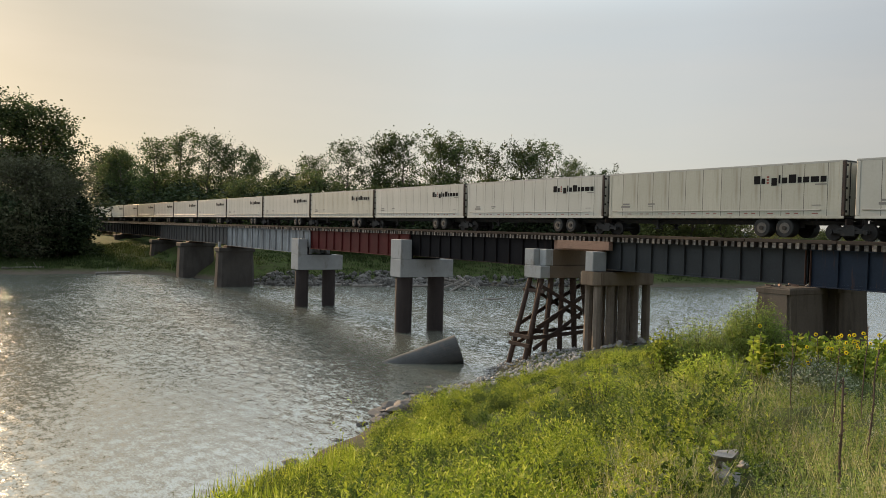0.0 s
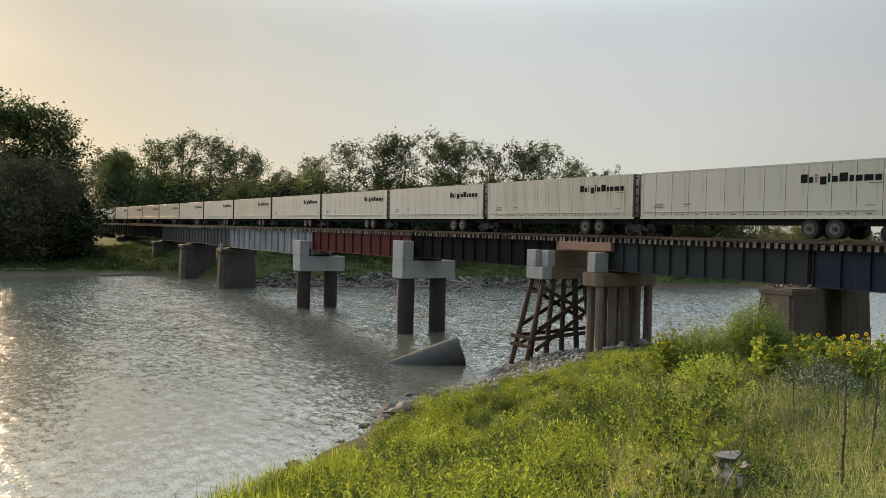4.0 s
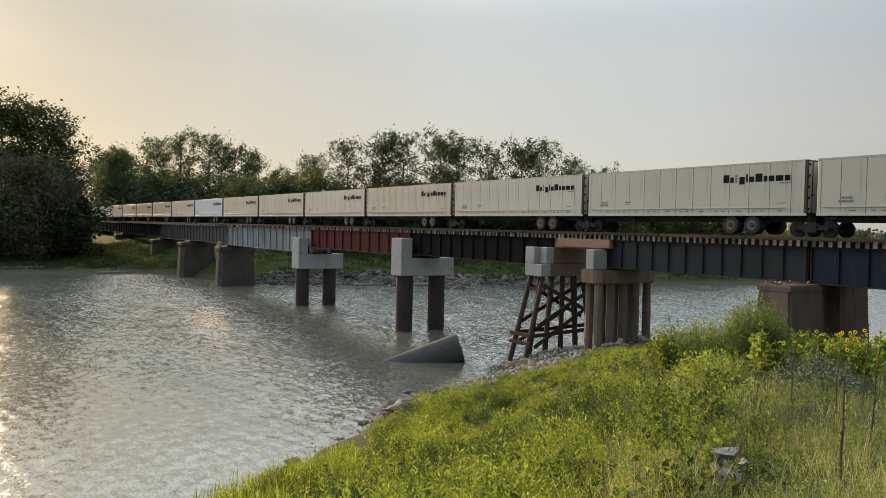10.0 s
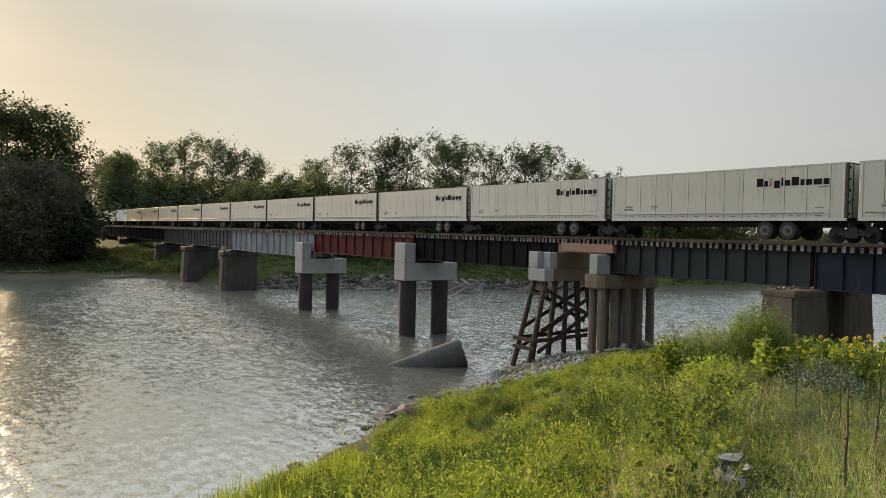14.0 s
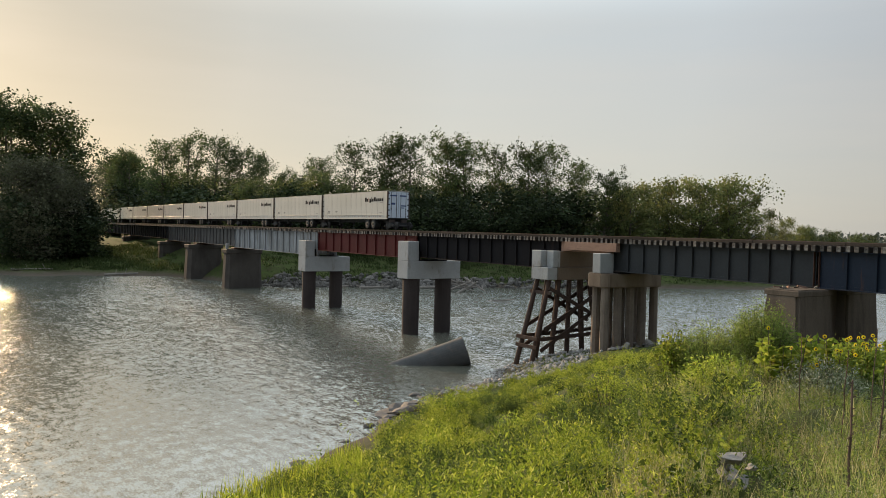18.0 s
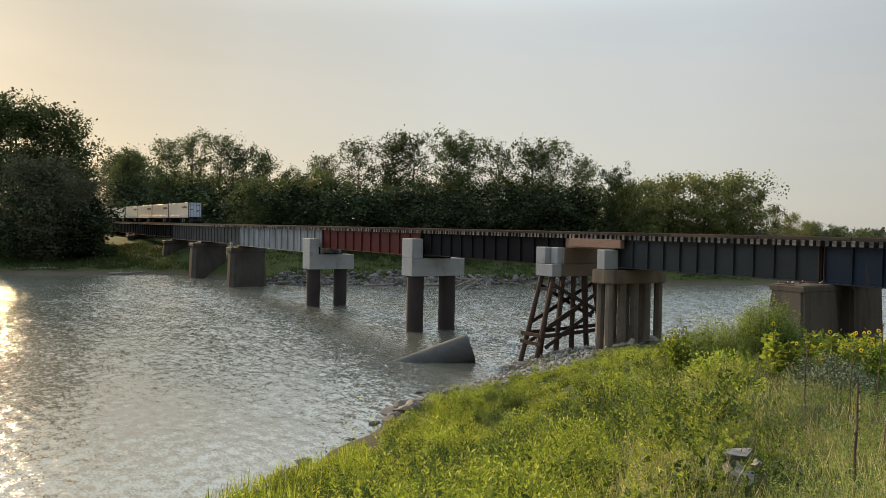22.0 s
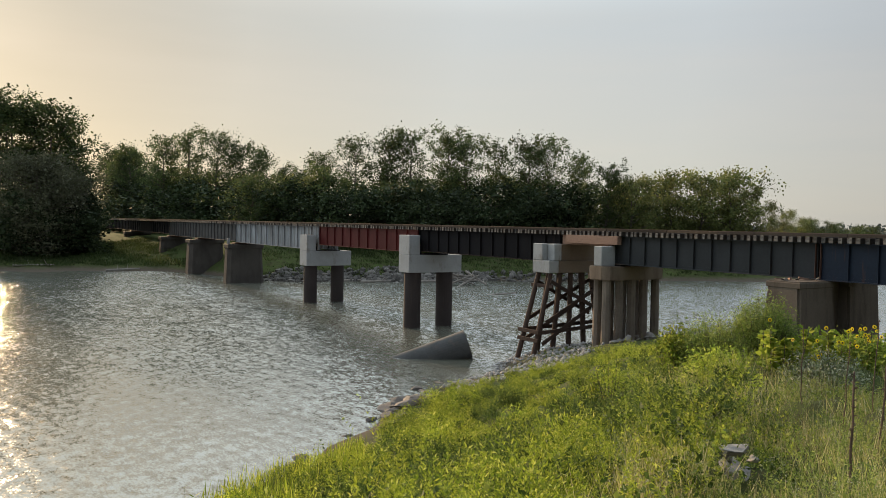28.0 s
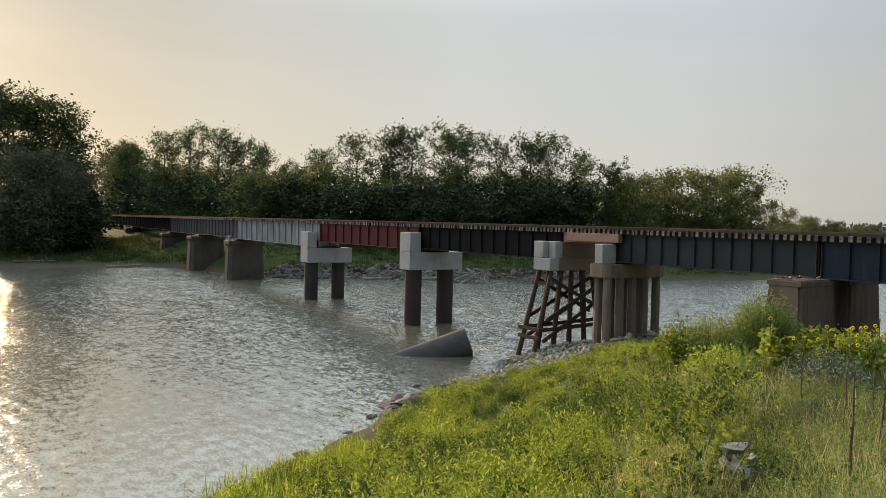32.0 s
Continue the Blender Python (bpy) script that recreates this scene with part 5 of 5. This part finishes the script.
# ---- stones ----
def stone_mesh(name, seed, material, flat=0.65):
    g = np.random.default_rng(seed)
    bm = bmesh.new()
    bmesh.ops.create_icosphere(bm, subdivisions=2, radius=0.5)
    cuts = [(Vector(g.normal(size=3)).normalized(), g.uniform(0.17, 0.34)) for _ in range(11)]
    for v in bm.verts:
        for nrm, d in cuts:
            k = v.co.dot(nrm)
            if k > d:
                v.co -= nrm * (k - d)
        v.co *= 1 + g.normal() * 0.045
        v.co.z *= flat
    return mesh_of(name, bm, material)


STONES = [stone_mesh("rock", 60 + i, ROCK, 0.5 + 0.1 * (i % 4)) for i in range(6)]
STONES_DARK = [stone_mesh("rock", 80 + i, ROCK_DARK, 0.45 + 0.1 * (i % 3)) for i in range(5)]
rk = random.Random(5)


def rock(x, y, size, label, dark=False, sink=0.25, group="", long=1.0):
    ob = new("rock", (STONES_DARK if dark else STONES)[rk.randrange(5)])
    z = max(float(height(x, y)), -0.12)
    ob.location = (x, y, z + size * (0.3 - sink))
    ob.rotation_euler = (rk.uniform(-0.25, 0.25), rk.uniform(-0.25, 0.25), rk.uniform(0, 6.28))
    ob.scale = (size * long, size, size * rk.uniform(0.8, 1.2))
    return tagged(ob, label, "rock", group)


for i in range(34):
    f = i / 33
    x, y = 15.6 + 10.5 * f + rk.gauss(0, 0.5), 32.4 + 8.6 * f + rk.gauss(0, 0.5) - (0.8 if 0.2 < f < 0.5 else 0)
    rock(x, y, rk.uniform(0.3, 0.85), "rough brown rock at the water's edge", True, group="rocks along the shore", long=rk.uniform(1.0, 1.7))
for i in range(26):
    f = rk.random()
    rock(18.0 + 6.5 * f + rk.gauss(0, 0.5), 32.7 + 5.2 * f + rk.gauss(0, 0.5), rk.uniform(0.25, 0.8), "broken brown slab of rock on the muddy shore", True, 0.12, "rocks along the shore", rk.uniform(1.0, 1.8))
for x, y, size in ((19.3, 35.2, 1.5), (18.6, 34.2, 1.3), (20.4, 36.2, 1.2), (19.6, 34.2, 1.6), (18.2, 33.2, 1.1), (21.6, 36.6, 1.3), (20.6, 35.0, 1.4)):
    rock(x, y, size, "large flat brown rock on the muddy shore", True, 0.2, "rocks along the shore", 1.5)
rock(17.3, 33.6, 0.55, "small dark rock standing in the water", True, 0.05)
rock(11.75, 28.6, 1.25, "large dark slab of rock at the weedy waterline", True, 0.0, "", 1.5)
rock(11.1, 28.2, 0.75, "dark rock half hidden by weeds", True, 0.0)
for x, y, size in ((8.95, 6.5, 0.46), (8.68, 6.38, 0.42), (8.45, 6.28, 0.4), (8.15, 5.95, 0.5), (7.95, 5.75, 0.4), (8.45, 5.95, 0.3), (13.2, 9.0, 0.5), (7.44, 4.98, 0.25), (9.2, 6.8, 0.24), (7.6, 5.5, 0.2), (8.3, 6.2, 0.24)):
    rock(x, y, size, "pale grey stone lying among the weeds", False, 0.02, "stones in the weeds")
for i in range(15):
    x, y = XT - 3.0 + i * 0.42 + rk.gauss(0, 0.2), 36.3 + rk.gauss(0, 0.5)
    rock(x, y, rk.uniform(0.35, 0.95), "grey boulder piled at the foot of the piles", False, 0.1, "boulders at the pier foot")


def pebbles(name, places, material, label):
    """Loose broken stone, one mesh."""
    base = bmesh.new()
    bmesh.ops.create_icosphere(base, subdivisions=1, radius=0.5)
    base.verts.ensure_lookup_table()
    bv = np.array([tuple(v.co) for v in base.verts])
    bf = np.array([[v.index for v in f.verts] for f in base.faces])
    base.free()
    n, m = len(places), len(bv)
    p = np.array(places)
    v = bv[None] * (1 + RNG.normal(size=(n, m, 1)) * 0.16) * p[:, None, 3:4] * RNG.uniform(0.6, 1.25, (n, 1, 3))
    a = RNG.uniform(0, 6.28, n)[:, None]
    c, sn = np.cos(a), np.sin(a)
    v = np.stack([v[..., 0] * c - v[..., 1] * sn, v[..., 0] * sn + v[..., 1] * c, v[..., 2]], -1) + p[:, None, :3]
    f = (bf[None] + (np.arange(n) * m)[:, None, None]).reshape(-1, 3)
    me = bpy.data.meshes.new(name)
    me.from_pydata(v.reshape(-1, 3), [], f)
    me.materials.append(material)
    return tagged(new(name, me), label, "stones", kind="stuff")


def island_rock(name, stops):
    m, n, l, b = nodes_of(name)
    g = n.new("ShaderNodeNewGeometry")
    small = noise_tex(n, l, 9, 6, g.outputs["Position"])
    col = mix(n, l, 0.5, ramp(n, l, g.outputs["Random Per Island"], stops), ramp(n, l, small, [(0.3, stops[0][1]), (0.7, stops[-1][1])]))
    l.new(col, b.inputs["Base Color"])
    b.inputs["Roughness"].default_value = 0.9
    bump_to(n, l, b, small, 0.7)
    return m


GRAVEL = island_rock("broken_limestone", [(0, (0.16, 0.145, 0.13)), (0.6, (0.28, 0.265, 0.245)), (1, (0.42, 0.40, 0.37))])
RIPRAP = island_rock("far_riprap", [(0, (0.03, 0.025, 0.021)), (0.6, (0.07, 0.06, 0.051)), (1, (0.24, 0.22, 0.195))])
spot = []
while len(spot) < 1700:
    x, y = RNG.uniform(23, 42), RNG.uniform(35, 47)
    h = float(height(x, y))
    if -0.1 < h < 2.3 and (weed_free(x, y, h) or RNG.random() < 0.1):
        spot.append((x, y, h + 0.02, RNG.uniform(0.08, 0.42) ** 1.15))
pebbles("gravel", spot, GRAVEL, "pale broken limestone gravel by the piers")
spot = []
while len(spot) < 900:
    x = RNG.uniform(41, 100)
    y = 118 - (x - 47) * 0.303 + RNG.uniform(-3, 5)
    h = float(height(x, y))
    if -0.3 < h < 1.9 and (x < 80 or RNG.random() < 0.4):
        spot.append((x, y, h + 0.1, RNG.uniform(0.3, 1.5)))
pebbles("riprap", spot, RIPRAP, "dark riprap stones along the far shore")

# ---- culvert pipe, driftwood ----
pipe = thing("culvert_pipe", "large grey metal culvert pipe lying half sunk in the river", "pipe", at=(31.95, 46.6, 1.0))
way = Vector((-4.9, 2.5, -1.95))
pb = bmesh.new()
beam(pb, (0, 0, 0), way, 1.05, sides=36, taper=0.9)
part("pipe_wall", pb, PIPE, pipe)
for f, r_ in ((0.0, 1.08), (0.36, 1.035)):
    hb = bmesh.new()
    beam(hb, way * f, way * (f + 0.012), r_, sides=36)
    part("joint_band", hb, PIPE, pipe)


def driftwood(x, y, z, length, r, yaw, label, limbs=3, rise=0.1):
    t = thing("driftwood", label, "driftwood", at=(x, y, z))
    d = Vector((math.cos(yaw), math.sin(yaw), rise))
    part("log", beam(bmesh.new(), -d * length / 2, d * length / 2, r, sides=8, taper=0.6), DRIFT, t)
    for i in range(limbs):
        a = d * length * rk.uniform(-0.3, 0.45)
        part("branch", beam(bmesh.new(), a, a + Vector((rk.gauss(0, 0.5), rk.gauss(0, 0.5), rk.uniform(0.2, 0.9))) * length * 0.22, r * 0.4, sides=5, taper=0.4), DRIFT, t)
    return t


driftwood(65.1, 87.2, 0.06, 4.6, 0.14, -0.5, "thin driftwood log floating in the river", 3)
for i in range(7):
    driftwood(69.9 + rk.gauss(0, 1.6), 103.4 + rk.gauss(0, 0.8), 0.7 + 0.12 * i, rk.uniform(3, 6), 0.2, rk.uniform(-1.5, 1.0), "tangled bleached driftwood stranded on the far shore", 4, rk.uniform(-0.4, 0.4))
for x, y, ln in ((57, 116, 5), (63, 115, 6), (58.5, 112.5, 5), (68, 110, 5), (74, 109, 4), (51, 120, 4), (12, 157.5, 7), (26, 150.5, 6)):
    driftwood(x, y, max(0.1, float(height(x, y))) + 0.1, ln, 0.22, rk.uniform(-0.6, 0.2), "bleached driftwood log on the muddy far shore", 2, 0.03)
driftwood(8.3, 4.35, float(height(8.3, 4.35)) + 0.07, 1.3, 0.05, 0.75, "pale dead branch lying in the dry grass", 1, 0.12)

# ---- bushes, sunflowers and stakes on the near bank ----
def bush(x, y, tall, wide, material, label, leaf=(0.09, 0.02), stems=46, per=60, name="bush"):
    t = thing(name, label, "bush", at=(x, y, float(height(x, y))))
    sb, out = bmesh.new(), []
    for i in range(stems):
        a, rr = RNG.uniform(0, 6.28), wide * RNG.random() ** 0.5
        tip = Vector((math.cos(a) * rr, math.sin(a) * rr, tall * RNG.uniform(0.55, 1.0) * (1 - 0.35 * (rr / wide) ** 2)))
        root = Vector((math.cos(a) * rr * 0.3, math.sin(a) * rr * 0.3, -0.1))
        beam(sb, root, tip, 0.012, sides=3, taper=0.3)
        u = RNG.random(per) ** 0.6
        pts = np.array(root)[None] + (np.array(tip) - np.array(root))[None] * u[:, None] + RNG.normal(size=(per, 3)) * 0.09
        w = RNG.normal(size=(per, 3)) + np.array([math.cos(a), math.sin(a), 0.7]) * 0.6
        out.append(leaves_at(pts, w, leaf[0] * RNG.uniform(0.7, 1.4, per), leaf[1]))
    tagged(part("twig_frame", sb, BARK, t), kind="stuff")
    part("foliage", quads_mesh("foliage", merged(out), material), material, t)
    return t


bush(18.1, 12.55, 2.1, 0.9, LEAF_BUSH, "tall feathery willow bush on the bank", (0.09, 0.02), 150, 140)
bush(16.8, 13.1, 1.75, 1.0, LEAF_BUSH, "rounded feathery green willow bush", (0.09, 0.02), 130, 130)
bush(16.2, 13.9, 1.35, 0.55, LEAF_BROAD, "low leafy green bush on the bank", (0.11, 0.07), 40, 40)
bush(15.5, 11.6, 1.35, 1.15, LEAF_BROAD, "dense leafy green bush beside the willow", (0.09, 0.035), 110, 70)
bush(14.6, 14.6, 1.3, 0.6, LEAF_WEED, "upright leafy weed at the bank's edge", (0.09, 0.03), 24, 50)
bush(15.2, 9.1, 1.35, 0.9, LEAF_GREY, "grey-green bush with pale seed heads", (0.075, 0.03), 100, 80)
bush(18.3, 11.3, 1.25, 0.8, LEAF_BROAD, "bright leafy sunflower thicket before the pier", (0.16, 0.10), 60, 34)
bush(17.4, 9.4, 1.3, 1.4, LEAF_BROAD, "leafy bush behind the sunflowers", (0.11, 0.06), 70, 60)
bush(13.9, 8.2, 0.9, 1.1, LEAF_BUSH, "yellow-green weedy bush among the stakes", (0.07, 0.02), 60, 60)
bush(9.3, 6.1, 0.62, 0.35, LEAF_DRY, "small orange-brown dying weed", (0.06, 0.025), 24, 30)


def sunflower(x, y, tall, heads):
    t = thing("sunflower", "wild sunflower with yellow flowers and broad leaves", "flower", "wild sunflowers on the bank", at=(x, y, float(height(x, y))))
    sb, lf = bmesh.new(), []
    lean = Vector((rk.gauss(0, 0.08), rk.gauss(0, 0.08), 1))
    beam(sb, (0, 0, -0.1), lean * tall, 0.014, sides=5, taper=0.5)
    u = RNG.random(56)
    pts = np.array(lean)[None] * (0.15 + 0.8 * u[:, None]) * tall
    w = RNG.normal(size=(56, 3))
    w[:, 2] = 0.15
    lf.append(leaves_at(pts, w, 0.24 * (1.15 - 0.5 * u), 0.15 * (1.15 - 0.5 * u)))
    for k in range(heads):
        a = lean * tall * rk.uniform(0.62, 0.97)
        b = a + Vector((rk.gauss(-0.06, 0.16), rk.gauss(-0.06, 0.16), rk.uniform(0.08, 0.26)))
        if k == 0:
            b = lean * (tall + 0.08)
        beam(sb, a, b, 0.007, sides=4)
        face = Vector((-0.75 + rk.gauss(0, 0.35), -0.5 + rk.gauss(0, 0.35), 0.35 + rk.gauss(0, 0.2))).normalized()
        q = face.to_track_quat("Z", "Y").to_matrix()
        pet = []
        for j in range(13):
            an = j * 6.283 / 13
            d0, d1 = q @ Vector((math.cos(an), math.sin(an), 0.1)), q @ Vector((-math.sin(an), math.cos(an), 0))
            o = b + d0 * 0.014
            pet.append([tuple(o), tuple(o + d0 * 0.02 + d1 * 0.010), tuple(o + d0 * 0.038), tuple(o + d0 * 0.02 - d1 * 0.010)])
        head = part("flower_head", quads_mesh("flower_head", np.array(pet), PETAL), PETAL, t, "yellow ring of petals")
        cb = beam(bmesh.new(), b - face * 0.01, b + face * 0.014, 0.019, sides=9, taper=0.7)
        part("flower_centre", cb, SEED, head)
    part("stem", sb, BARK, t)
    part("foliage", quads_mesh("foliage", merged(lf), LEAF_BROAD), LEAF_BROAD, t)


for i in range(50):
    f = i / 49
    sunflower(15.6 + 2.7 * f + rk.gauss(0, 0.5), 10.6 - 2.1 * f + rk.gauss(0, 0.5), rk.uniform(0.8, 1.32), rk.choice((1, 2, 2, 3, 4)) if f > 0.3 else rk.choice((0, 0, 1)))


def stake(x, y, tall, r, label):
    """A dead flower stalk, a little crooked, its upper half rough with old seed pods."""
    z = float(height(x, y))
    bm, p_ = bmesh.new(), Vector((0, 0, -0.2))
    for i in range(6):
        q_ = Vector((p_.x + rk.gauss(0, 0.018), p_.y + rk.gauss(0, 0.018), -0.2 + (tall + 0.2) * (i + 1) / 6))
        beam(bm, p_, q_, r * (1 - 0.09 * i), sides=7, taper=0.92)
        if i > 2:
            for k in range(9):
                c_ = p_.lerp(q_, rk.random())
                a_ = rk.uniform(0, 6.28)
                beam(bm, c_, c_ + Vector((math.cos(a_) * r * 1.9, math.sin(a_) * r * 1.9, r * 0.8)), r * 0.5, sides=4, taper=0.6)
        p_ = q_
    ob = part("stake", bm, STALK)
    ob.location = (x, y, z)
    return tagged(ob, label, "stake", "old stakes in the weeds")


stake(8.45, 4.69, 1.5, 0.020, "dead brown flower stalk standing in the dry weeds")
stake(9.6, 5.0, 1.75, 0.016, "dead brown flower stalk standing in the dry weeds")
stake(11.2, 6.4, 1.6, 0.011, "thin brown stalk standing in the weeds")
stake(12.6, 7.9, 1.3, 0.012, "thin brown stalk standing in the weeds")
stake(12.2, 6.5, 1.6, 0.011, "thin brown stalk standing in the weeds")

motions()
